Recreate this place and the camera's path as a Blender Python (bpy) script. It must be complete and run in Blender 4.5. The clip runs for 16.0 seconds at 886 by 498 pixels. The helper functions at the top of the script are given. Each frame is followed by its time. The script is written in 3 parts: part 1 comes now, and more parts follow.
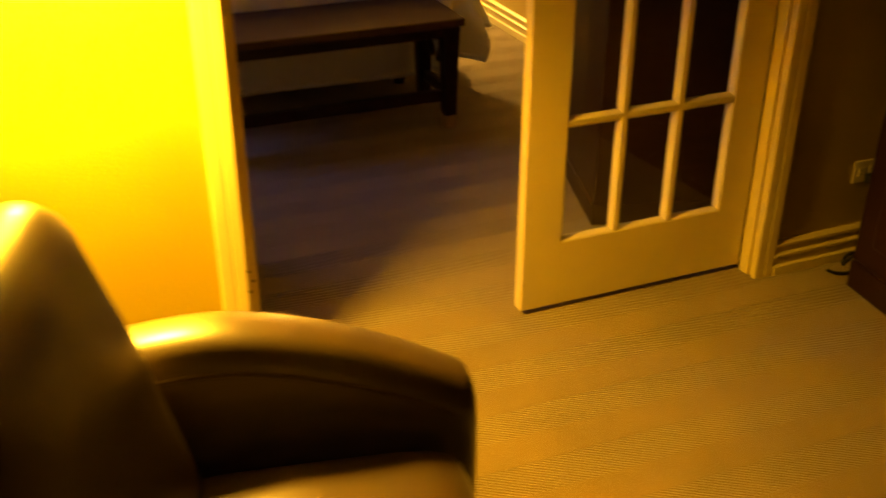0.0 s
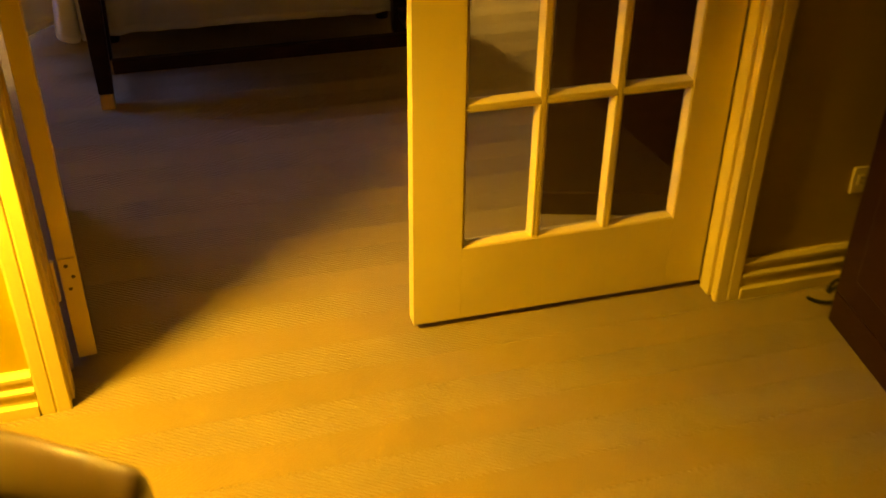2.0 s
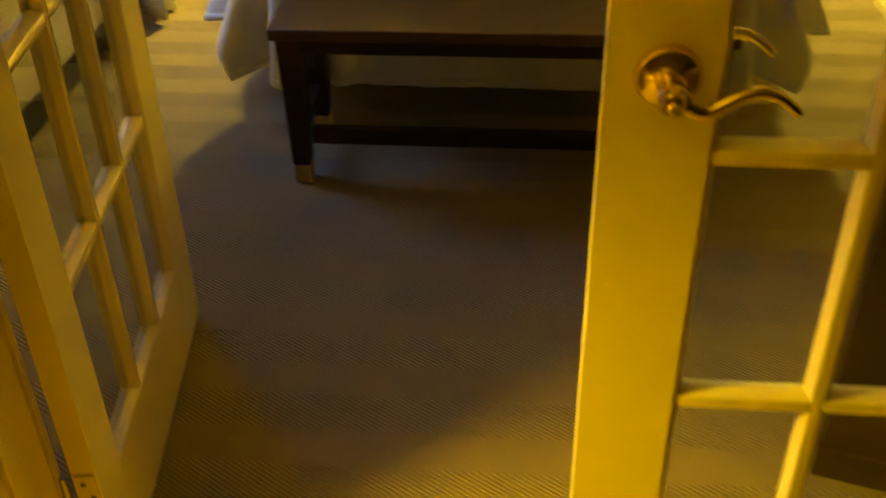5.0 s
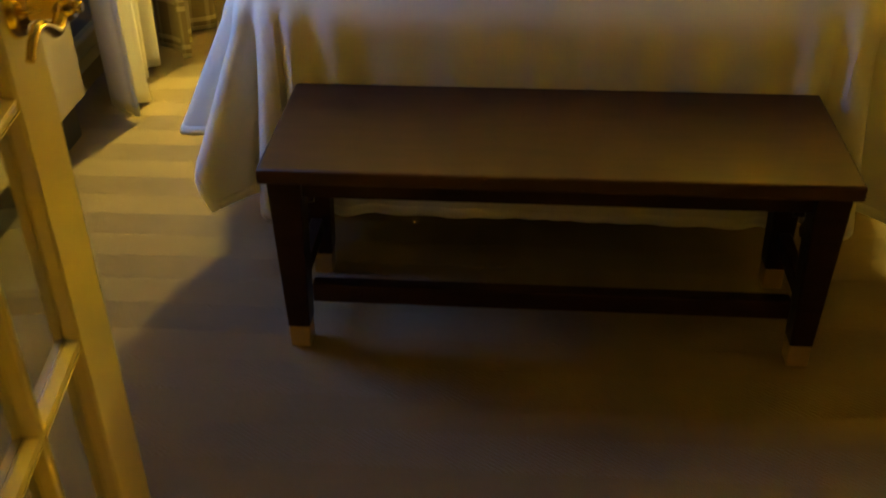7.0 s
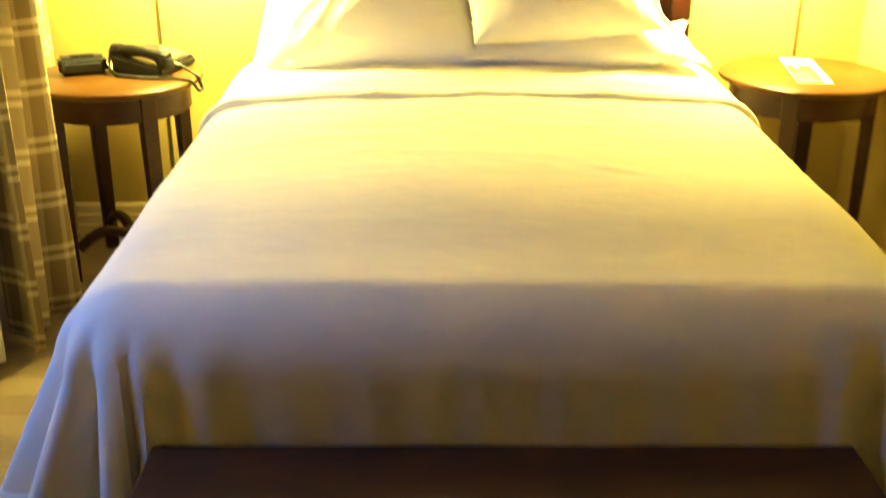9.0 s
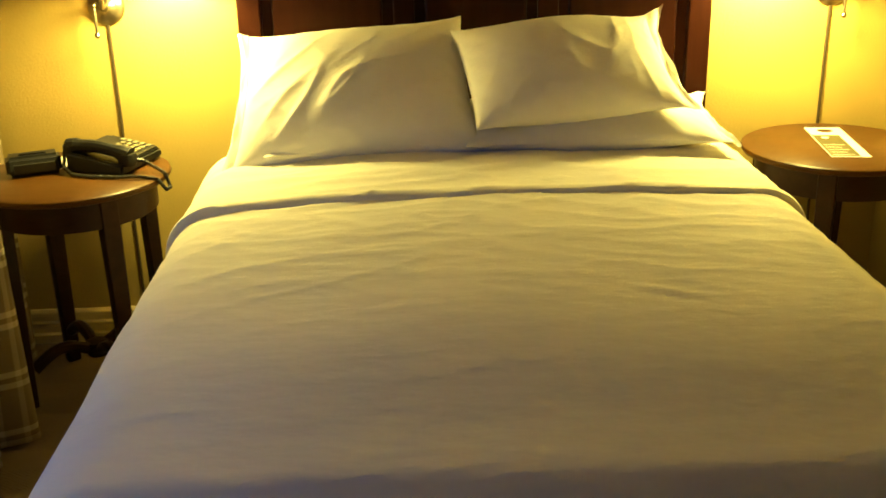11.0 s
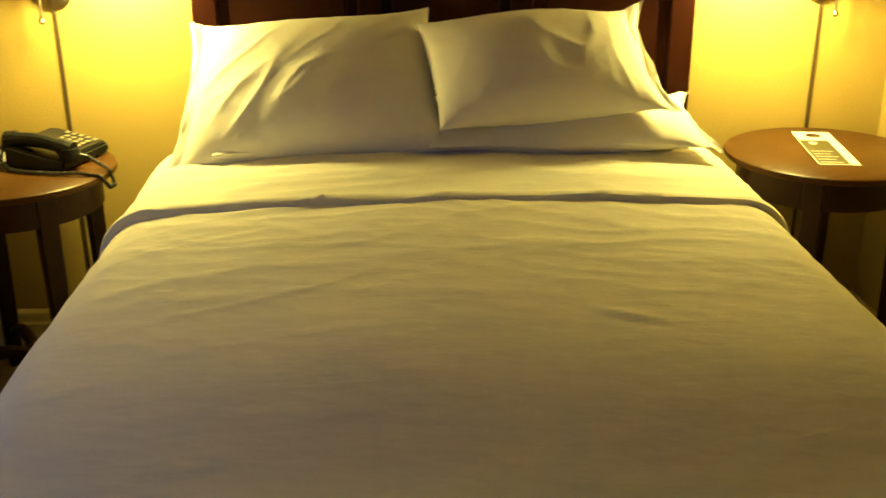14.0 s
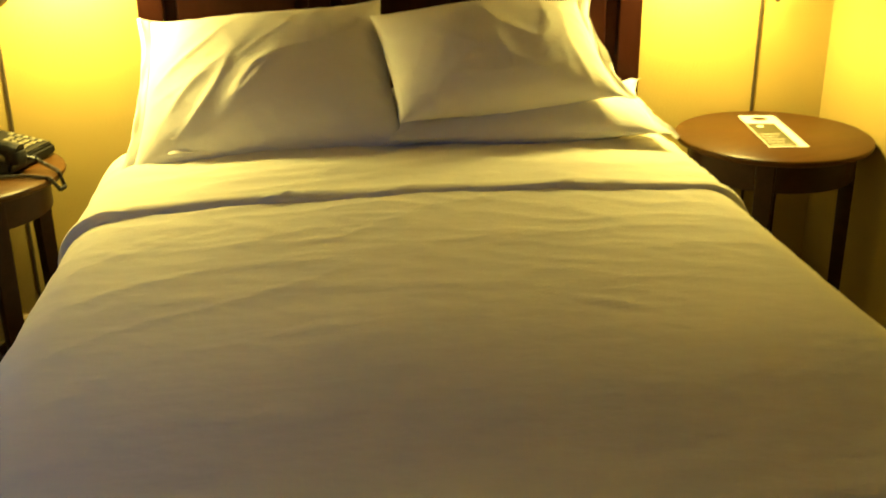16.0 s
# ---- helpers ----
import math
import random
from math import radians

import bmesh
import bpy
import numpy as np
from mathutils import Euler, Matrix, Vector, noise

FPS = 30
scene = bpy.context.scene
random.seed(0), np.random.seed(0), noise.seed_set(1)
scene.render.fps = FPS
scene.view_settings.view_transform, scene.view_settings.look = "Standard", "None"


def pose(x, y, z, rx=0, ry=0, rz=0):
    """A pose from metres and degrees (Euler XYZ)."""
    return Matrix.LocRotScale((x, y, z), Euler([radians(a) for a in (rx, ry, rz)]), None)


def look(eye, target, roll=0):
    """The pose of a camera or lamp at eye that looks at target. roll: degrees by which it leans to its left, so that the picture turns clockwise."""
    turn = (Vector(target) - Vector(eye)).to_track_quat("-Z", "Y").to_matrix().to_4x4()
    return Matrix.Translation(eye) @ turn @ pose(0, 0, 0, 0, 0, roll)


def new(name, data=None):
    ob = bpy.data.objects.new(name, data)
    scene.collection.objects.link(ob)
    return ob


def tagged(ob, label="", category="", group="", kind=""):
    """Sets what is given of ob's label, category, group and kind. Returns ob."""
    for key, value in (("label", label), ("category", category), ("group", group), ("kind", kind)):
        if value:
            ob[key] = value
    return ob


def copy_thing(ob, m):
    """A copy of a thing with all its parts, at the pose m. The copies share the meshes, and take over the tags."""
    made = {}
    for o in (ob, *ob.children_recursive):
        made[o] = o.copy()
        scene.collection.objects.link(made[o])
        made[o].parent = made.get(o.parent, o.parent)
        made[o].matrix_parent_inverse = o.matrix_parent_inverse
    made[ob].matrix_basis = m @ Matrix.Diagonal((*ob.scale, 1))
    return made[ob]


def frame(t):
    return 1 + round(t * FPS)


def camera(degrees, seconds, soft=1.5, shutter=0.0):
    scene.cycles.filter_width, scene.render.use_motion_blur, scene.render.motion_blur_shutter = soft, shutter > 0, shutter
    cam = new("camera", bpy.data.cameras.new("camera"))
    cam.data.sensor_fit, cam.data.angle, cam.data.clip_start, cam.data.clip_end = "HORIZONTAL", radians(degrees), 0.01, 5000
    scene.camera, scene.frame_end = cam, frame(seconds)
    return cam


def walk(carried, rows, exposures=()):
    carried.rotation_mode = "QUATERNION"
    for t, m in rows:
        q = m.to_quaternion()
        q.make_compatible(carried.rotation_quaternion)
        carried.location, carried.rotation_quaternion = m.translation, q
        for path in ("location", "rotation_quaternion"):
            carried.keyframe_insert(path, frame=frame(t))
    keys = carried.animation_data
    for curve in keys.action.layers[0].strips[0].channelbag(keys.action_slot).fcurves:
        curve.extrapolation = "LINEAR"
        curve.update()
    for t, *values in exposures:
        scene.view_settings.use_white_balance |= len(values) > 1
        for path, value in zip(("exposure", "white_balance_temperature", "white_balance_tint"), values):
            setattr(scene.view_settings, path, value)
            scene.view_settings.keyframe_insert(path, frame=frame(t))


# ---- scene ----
cam = camera(46.5, 16.0, shutter=0.8)
PATH = [
    (0, (-1.101, -2.059, 1.488), (-0.430, -0.430, 0.542), 0.1),
    (0.5, (-0.923, -1.951, 1.467), (-0.198, -0.380, 0.465), 0.8),
    (1, (-0.792, -1.873, 1.447), (-0.016, -0.354, 0.402), -1.8),
    (1.5, (-0.624, -1.849, 1.465), (-0.070, -0.275, 0.362), 0.3),
    (2, (-0.442, -1.730, 1.445), (0.015, -0.124, 0.342), 0.7),
    (2.5, (-0.358, -1.575, 1.442), (-0.050, 0.002, 0.251), 0.3),
    (3, (-0.215, -1.454, 1.430), (-0.044, 0.093, 0.174), 1.9),
    (3.5, (-0.149, -1.353, 1.412), (-0.087, 0.193, 0.144), 1.4),
    (4, (-0.139, -1.186, 1.411), (-0.147, 0.395, 0.185), 0.6),
    (4.5, (-0.125, -1.034, 1.403), (-0.189, 0.548, 0.181), -1.1),
    (5, (-0.068, -0.857, 1.401), (-0.229, 0.773, 0.253), -1.3),
    (5.2, (-0.057, -0.804, 1.404), (-0.277, 0.818, 0.254), -2.4),
    (7.3, (-0.222, -0.164, 1.353), (-0.343, 1.503, 0.254), -0.6),
    (7.5, (-0.224, -0.107, 1.351), (-0.324, 1.563, 0.255), -0.5),
    (8, (-0.305, 0.09, 1.357), (-0.291, 1.798, 0.315), -0.4),
    (8.5, (-0.306, 0.228, 1.347), (-0.249, 1.987, 0.396), -2.3),
    (9, (-0.252, 0.39, 1.345), (-0.238, 2.236, 0.576), 0.2),
    (9.5, (-0.262, 0.499, 1.363), (-0.302, 2.358, 0.625), -0.4),
    (10, (-0.319, 0.603, 1.369), (-0.343, 2.467, 0.645), -1.2),
    (10.1, (-0.342, 0.63, 1.378), (-0.346, 2.495, 0.655), -1.3),
    (12.5, (-0.219, 0.825, 1.384), (-0.122, 2.719, 0.749), -1.3),
    (13, (-0.173, 0.855, 1.375), (-0.155, 2.753, 0.747), -0.8),
    (13.5, (-0.186, 0.886, 1.354), (-0.237, 2.761, 0.66), -0.9),
    (14, (-0.244, 0.932, 1.362), (-0.16, 2.799, 0.649), -0.2),
    (14.5, (-0.297, 0.954, 1.359), (-0.141, 2.81, 0.63), -1.6),
    (15, (-0.313, 0.952, 1.365), (-0.033, 2.8, 0.654), 0.8),
    (15.5, (-0.322, 0.945, 1.369), (-0.058, 2.804, 0.68), -0.3),
    (16, (-0.328, 0.946, 1.366), (-0.104, 2.794, 0.634), -0.5),
]
walk(cam, [(t, look(eye, target, roll)) for t, eye, target, roll in PATH],
     exposures=[(0, 1.4, 8300, 42), (0.4, 1.8, 8300, 46), (1.5, 1.95, 8200, 36), (2.5, 1.8, 8100, 16), (3.5, 1.8, 8000, -2), (5.2, 1.95, 7900, -16), (7.3, 1.78, 7000, -10), (8.4, 2.05, 6600, -8), (9, 1.75, 5950, -4), (10, 0.72, 6000, 1), (12.3, -0.47, 6050, 1), (16, -0.42, 6050, 1)])

# ---- world and light ----
world = bpy.data.worlds.new("world")
scene.world = world
world.use_nodes = True
world.node_tree.nodes["Background"].inputs[0].default_value = (0.25, 0.42, 1.0, 1)
world.node_tree.nodes["Background"].inputs[1].default_value = 0.004


def lamp_light(name, kind, place, energy, colour, size, target=None, size_y=None):
    data = bpy.data.lights.new(name, kind)
    data.energy, data.color = energy, colour
    if kind == "AREA":
        data.shape, data.size, data.size_y = "RECTANGLE", size, size_y
    else:
        data.shadow_soft_size = size
    ob = new(name, data)
    ob.matrix_world = look(place, target) if target else Matrix.Translation(place)
    return ob


WARM = (1.0, 0.745, 0.18)
lamp_light("sitting_lamp_bulb", "POINT", (-1.07, -0.250, 1.28), 82, (1.0, 0.65, 0.05), 0.085)
lamp_light("bed_lamp_bulb", "POINT", (-0.970, 3.605, 1.142), 84, WARM, 0.06)
lamp_light("bed_lamp_bulb", "POINT", (0.748, 3.605, 1.142), 84, WARM, 0.06)
lamp_light("dusk_window_light", "AREA", (-1.62, 1.83, 1.22), 4.0, (0.18, 0.34, 1.0), 0.46, (-0.8, 2.05, 0.6), 0.8)


# ---- materials ----
def material(name, colour, rough=0.6, metal=0.0, vary=0.12, scale=8.0, bump=0.1, bump_scale=60.0, stretch=(1, 1, 1), sheen=0.0, gloss=0.5):
    m = bpy.data.materials.new(name)
    m.use_nodes = True
    nodes, links = m.node_tree.nodes, m.node_tree.links
    p = nodes["Principled BSDF"]
    p.inputs["Roughness"].default_value = rough
    p.inputs["Metallic"].default_value = metal
    p.inputs["Specular IOR Level"].default_value = gloss
    if sheen:
        p.inputs["Sheen Weight"].default_value = sheen
    coord = nodes.new("ShaderNodeTexCoord")
    mapping = nodes.new("ShaderNodeMapping")
    mapping.inputs["Scale"].default_value = stretch
    links.new(coord.outputs["Object"], mapping.inputs["Vector"])
    big = nodes.new("ShaderNodeTexNoise")
    big.inputs["Scale"].default_value, big.inputs["Detail"].default_value = scale, 6
    links.new(mapping.outputs[0], big.inputs["Vector"])
    ramp = nodes.new("ShaderNodeMix")
    ramp.data_type = "RGBA"
    low = [c * (1 - vary) for c in colour]
    high = [min(1, c * (1 + vary)) for c in colour]
    ramp.inputs["A"].default_value, ramp.inputs["B"].default_value = (*low, 1), (*high, 1)
    links.new(big.outputs["Fac"], ramp.inputs["Factor"])
    links.new(ramp.outputs["Result"], p.inputs["Base Color"])
    if bump:
        fine = nodes.new("ShaderNodeTexNoise")
        fine.inputs["Scale"].default_value, fine.inputs["Detail"].default_value = bump_scale, 4
        links.new(mapping.outputs[0], fine.inputs["Vector"])
        b = nodes.new("ShaderNodeBump")
        b.inputs["Strength"].default_value, b.inputs["Distance"].default_value = bump, 0.01
        links.new(fine.outputs["Fac"], b.inputs["Height"])
        links.new(b.outputs[0], p.inputs["Normal"])
    return m


def math_node(nodes, links, op, a, b=None):
    n = nodes.new("ShaderNodeMath")
    n.operation = op
    for i, v in enumerate((a, b)):
        if v is None:
            continue
        if isinstance(v, (int, float)):
            n.inputs[i].default_value = v
        else:
            links.new(v, n.inputs[i])
    return n.outputs[0]


def carpet_material():
    """Loop carpet with diagonal ribs that turn about in bands, a herringbone."""
    m = material("carpet", (0.205, 0.138, 0.060), 0.95, vary=0.22, scale=5, bump=0)
    nodes, links = m.node_tree.nodes, m.node_tree.links
    p = nodes["Principled BSDF"]
    p.inputs["Sheen Weight"].default_value = 0.2
    coord = nodes.new("ShaderNodeTexCoord")
    sep = nodes.new("ShaderNodeSeparateXYZ")
    links.new(coord.outputs["Object"], sep.inputs[0])
    shifted = math_node(nodes, links, "ADD", sep.outputs["Y"], 0.029)
    zig = math_node(nodes, links, "PINGPONG", shifted, 0.0925)
    u = math_node(nodes, links, "ADD", sep.outputs["X"], math_node(nodes, links, "MULTIPLY", zig, 1.55))
    wob = nodes.new("ShaderNodeTexNoise")
    wob.inputs["Scale"].default_value = 55
    links.new(coord.outputs["Object"], wob.inputs["Vector"])
    u = math_node(nodes, links, "ADD", u, math_node(nodes, links, "MULTIPLY", wob.outputs["Fac"], 0.006))
    wave = math_node(nodes, links, "SINE", math_node(nodes, links, "MULTIPLY", u, 2 * math.pi / 0.0155))
    tuft = nodes.new("ShaderNodeTexNoise")
    tuft.inputs["Scale"].default_value, tuft.inputs["Detail"].default_value = 420, 3
    links.new(coord.outputs["Object"], tuft.inputs["Vector"])
    part_of = math_node(nodes, links, "FRACT", math_node(nodes, links, "DIVIDE", shifted, 0.185))
    strong = math_node(nodes, links, "ADD", math_node(nodes, links, "MULTIPLY", math_node(nodes, links, "LESS_THAN", part_of, 0.51), 0.50), 0.07)
    valley = math_node(nodes, links, "SUBTRACT", 0.5, math_node(nodes, links, "MULTIPLY", wave, 0.5))
    groove = math_node(nodes, links, "MULTIPLY", valley, strong)
    # Shade between the ribs, multiplied into the base colour along each valley.
    rib_shade = nodes.new("ShaderNodeMix")
    rib_shade.data_type, rib_shade.blend_type = "RGBA", "MULTIPLY"
    links.new(math_node(nodes, links, "MULTIPLY", groove, 0.22), rib_shade.inputs["Factor"])
    links.new(p.inputs["Base Color"].links[0].from_socket, rib_shade.inputs["A"])
    rib_shade.inputs["B"].default_value = (0.42, 0.38, 0.34, 1)
    links.new(rib_shade.outputs["Result"], p.inputs["Base Color"])
    height = math_node(nodes, links, "ADD", math_node(nodes, links, "MULTIPLY", wave, strong), math_node(nodes, links, "MULTIPLY", tuft.outputs["Fac"], 0.9))
    b = nodes.new("ShaderNodeBump")
    b.inputs["Strength"].default_value, b.inputs["Distance"].default_value = 0.95, 0.0035
    links.new(height, b.inputs["Height"])
    links.new(b.outputs[0], p.inputs["Normal"])
    return m


def plaid_material():
    """Woven tan curtain cloth with pale crossbars."""
    m = material("plaid_cloth", (0.19, 0.138, 0.066), 0.9, vary=0.15, scale=14, bump=0.15, bump_scale=300)
    nodes, links = m.node_tree.nodes, m.node_tree.links
    p = nodes["Principled BSDF"]
    uv = nodes.new("ShaderNodeUVMap")
    uv.uv_map = "cloth"
    sep = nodes.new("ShaderNodeSeparateXYZ")
    links.new(uv.outputs[0], sep.inputs[0])

    def bars(value, period, width):
        f = math_node(nodes, links, "FRACT", math_node(nodes, links, "DIVIDE", value, period))
        return math_node(nodes, links, "LESS_THAN", f, width)

    h = math_node(nodes, links, "ADD", bars(sep.outputs["Y"], 0.16, 0.10),
                  bars(math_node(nodes, links, "ADD", sep.outputs["Y"], 0.13), 0.16, 0.10))
    w = math_node(nodes, links, "ADD", bars(sep.outputs["X"], 0.19, 0.08), bars(math_node(nodes, links, "ADD", sep.outputs["X"], 0.09), 0.19, 0.30))
    both = math_node(nodes, links, "ADD", math_node(nodes, links, "MULTIPLY", h, 0.55), math_node(nodes, links, "MULTIPLY", w, 0.3))
    mix = nodes.new("ShaderNodeMix")
    mix.data_type = "RGBA"
    old = p.inputs["Base Color"].links[0].from_socket
    links.new(old, mix.inputs["A"])
    mix.inputs["B"].default_value = (0.56, 0.47, 0.30, 1)
    links.new(both, mix.inputs["Factor"])
    links.new(mix.outputs["Result"], p.inputs["Base Color"])
    return m


def through_cloth(name, colour, pass_on):
    """Thin cloth or paper that lets some light through."""
    m = material(name, colour, 0.9, vary=0.06, scale=20, bump=0.08, bump_scale=350)
    nodes, links = m.node_tree.nodes, m.node_tree.links
    t = nodes.new("ShaderNodeBsdfTranslucent")
    t.inputs[0].default_value = (*colour, 1)
    mix = nodes.new("ShaderNodeMixShader")
    mix.inputs[0].default_value = pass_on
    links.new(nodes["Principled BSDF"].outputs[0], mix.inputs[1])
    links.new(t.outputs[0], mix.inputs[2])
    links.new(mix.outputs[0], nodes["Material Output"].inputs[0])
    return m


def glass_material():
    m = bpy.data.materials.new("clear_glass")
    m.use_nodes = True
    p = m.node_tree.nodes["Principled BSDF"]
    p.inputs["Base Color"].default_value = (0.93, 0.96, 0.93, 1)
    p.inputs["Roughness"].default_value = 0.02
    p.inputs["IOR"].default_value = 1.5
    p.inputs["Transmission Weight"].default_value = 1.0
    return m


CARPET = carpet_material()
WALL = material("cream_wall_paint", (0.38, 0.280, 0.078), 0.55, vary=0.05, scale=3, bump=0.12, bump_scale=130)
CEILING = material("ceiling_paint", (0.38, 0.34, 0.24), 0.8, vary=0.03, scale=3, bump=0.1, bump_scale=90)
TRIM = material("cream_trim_paint", (0.64, 0.53, 0.28), 0.38, vary=0.05, scale=9, bump=0.04, bump_scale=45)
GLASS = glass_material()
BRASS = material("brass", (0.80, 0.63, 0.28), 0.16, 1.0, vary=0.08, scale=30, bump=0.02)
STEEL = material("aged_nickel", (0.30, 0.25, 0.17), 0.3, 1.0, vary=0.08, scale=40, bump=0.02)
DARKWOOD = material("dark_stained_wood", (0.024, 0.009, 0.005), 0.36, vary=0.45, scale=5, bump=0.05, bump_scale=30, stretch=(1.5, 9, 9), gloss=0.14)
BENCHWOOD = material("walnut_wood", (0.055, 0.022, 0.009), 0.42, vary=0.35, scale=6, bump=0.05, bump_scale=35, stretch=(1.2, 10, 10), gloss=0.3)
HEADWOOD = material("mahogany_wood", (0.022, 0.006, 0.003), 0.34, vary=0.4, scale=5, bump=0.04, bump_scale=30, stretch=(9, 9, 1.4), gloss=0.07)
TABLETOP = material("cherry_table_top", (0.066, 0.029, 0.006), 0.34, vary=0.3, scale=5, bump=0.03, bump_scale=40, stretch=(1.2, 8, 8), gloss=0.10)
BLOCKWOOD = material("pale_foot_wood", (0.38, 0.26, 0.12), 0.5, vary=0.2, scale=25, bump=0.05)
LEATHER = material("brown_leather", (0.066, 0.040, 0.017), 0.36, vary=0.25, scale=9, bump=0.035, bump_scale=160, gloss=0.95)
LEATHER.node_tree.nodes["Principled BSDF"].inputs["Coat Weight"].default_value = 0.55
LEATHER.node_tree.nodes["Principled BSDF"].inputs["Coat Roughness"].default_value = 0.22
STITCH = material("tan_piping", (0.10, 0.065, 0.035), 0.5, vary=0.1, bump=0.05)
LINEN = material("white_linen", (0.79, 0.76, 0.65), 0.85, vary=0.05, scale=12, bump=0.17, bump_scale=34, stretch=(.6, 1.4, 1), sheen=0.15)
PILLOWCASE = material("white_pillowcase", (0.84, 0.81, 0.74), 0.8, vary=0.03, scale=10, bump=0.16, bump_scale=26, stretch=(.8, 1.3, 1), sheen=0.1)
SHEER = through_cloth("sheer_curtain_cloth", (0.82, 0.78, 0.66), 0.15)
SHADE_HEAVY = through_cloth("heavy_shade_cloth", (0.78, 0.68, 0.46), 0.5)
SHADE = through_cloth("lamp_shade_cloth", (0.90, 0.84, 0.68), 0.80)
PLAID = plaid_material()
PHONE = material("black_phone_plastic", (0.012, 0.012, 0.013), 0.4, vary=0.2, scale=30, bump=0.05, bump_scale=300, gloss=0.25)
KEYCAP = material("grey_key_plastic", (0.17, 0.155, 0.10), 0.45, vary=0.08, scale=30, bump=0.02)
RUBBER = material("black_cable_rubber", (0.015, 0.014, 0.013), 0.5, vary=0.2, scale=40, bump=0.03)
CONDUIT = material("bronze_cord_cover", (0.045, 0.030, 0.013), 0.5, 0.0, vary=0.2, scale=30, bump=0.03)
PAPER = material("white_card", (0.82, 0.80, 0.72), 0.55, vary=0.03, scale=20, bump=0.02)
OLIVE = material("olive_print", (0.065, 0.055, 0.018), 0.5, vary=0.2, scale=60, bump=0)
# Black for slots and display, and for the shade under the air conditioner.
INK_AND_SHADE = material("black_ink_and_shade", (0.02, 0.02, 0.02), 0.5, vary=0.1, bump=0)
IVORY = material("ivory_outlet_plastic", (0.70, 0.62, 0.42), 0.35, vary=0.04, bump=0.02)


# ---- mesh helpers ----
def thing(name, place=(0, 0, 0), label="", category="", group="", kind="", turn=0.0):
    ob = new(name)
    ob.matrix_world = pose(*place, 0, 0, turn)
    return tagged(ob, label, category, group, kind)


def part(name, bm, mat, parent, label="", smooth=True, place=None):
    bmesh.ops.recalc_face_normals(bm, faces=bm.faces)
    areas = sorted(f.calc_area() for f in bm.faces)
    blocky = len(areas) < 400 and areas[-1] > 8 * areas[len(areas) // 2]
    me = bpy.data.meshes.new(name)
    bm.to_mesh(me)
    bm.free()
    me.materials.append(mat)
    if smooth:
        me.shade_smooth()
        me.set_sharp_from_angle(angle=radians(20 if blocky else 40))
    ob = new(name, me)
    if parent is not None:
        ob.parent = parent
    if place is not None:
        ob.matrix_basis = place
    return tagged(ob, label)


def setting(name, bm, mat, label, category, smooth=False):
    return tagged(part(name, bm, mat, None, "", smooth), label, category, kind="structure")


def box(bm, x0, x1, y0, y1, z0, z1, bevel=0.0, seg=2, m=None):
    made = bmesh.ops.create_cube(bm, size=1)["verts"]
    for v in made:
        v.co = Vector((x0 + (v.co.x + .5) * (x1 - x0), y0 + (v.co.y + .5) * (y1 - y0), z0 + (v.co.z + .5) * (z1 - z0)))
    if m is not None:
        for v in made:
            v.co = m @ v.co
    if bevel:
        edges = {e for v in made for e in v.link_edges}
        bmesh.ops.bevel(bm, geom=list(edges), offset=bevel, segments=seg, profile=0.5, affect="EDGES")
    return bm


def boxed(*a, **k):
    return box(bmesh.new(), *a, **k)


def lathe(bm, profile, place=(0, 0, 0), seg=32, turn=None, closed=True):
    """Turns a profile of (radius, height) about z, then lays it at place."""
    m = Matrix.Translation(place) @ (turn if turn is not None else Matrix())
    rings = []
    for r, z in profile:
        if r < 1e-6:
            rings.append([bm.verts.new(m @ Vector((0, 0, z)))])
        else:
            rings.append([bm.verts.new(m @ Vector((r * math.cos(2 * math.pi * i / seg), r * math.sin(2 * math.pi * i / seg), z))) for i in range(seg)])
    for a, b in zip(rings, rings[1:]):
        for i in range(seg):
            j = (i + 1) % seg
            if len(a) == 1 and len(b) > 1:
                bm.faces.new((a[0], b[j], b[i]))
            elif len(b) == 1 and len(a) > 1:
                bm.faces.new((a[i], a[j], b[0]))
            elif len(a) > 1:
                bm.faces.new((a[i], a[j], b[j], b[i]))
    return bm


def tube(bm, points, radius, seg=8):
    """A round rod along points; radius may be one number or one for each point."""
    pts = [Vector(p) for p in points]
    radii = radius if isinstance(radius, (list, tuple)) else [radius] * len(pts)
    side = None
    rings = []
    for i, p in enumerate(pts):
        way = (pts[min(i + 1, len(pts) - 1)] - pts[max(i - 1, 0)]).normalized()
        if side is None:
            side = way.orthogonal().normalized()
        side = (side - way * side.dot(way)).normalized()
        other = way.cross(side)
        rings.append([bm.verts.new(p + radii[i] * (math.cos(2 * math.pi * k / seg) * side + math.sin(2 * math.pi * k / seg) * other)) for k in range(seg)])
    for a, b in zip(rings, rings[1:]):
        for k in range(seg):
            bm.faces.new((a[k], a[(k + 1) % seg], b[(k + 1) % seg], b[k]))
    bm.faces.new(rings[0][::-1])
    bm.faces.new(rings[-1])
    return bm


def moulding(bm, outline, start, end, out, up=(0, 0, 1)):
    """Runs an outline of (out, up) from start to end."""
    a, b, o, u = Vector(start), Vector(end), Vector(out), Vector(up)
    near = [bm.verts.new(a + o * p + u * q) for p, q in outline]
    far = [bm.verts.new(b + o * p + u * q) for p, q in outline]
    n = len(outline)
    for i in range(n):
        bm.faces.new((near[i], near[(i + 1) % n], far[(i + 1) % n], far[i]))
    bm.faces.new(near[::-1])
    bm.faces.new(far)
    return bm


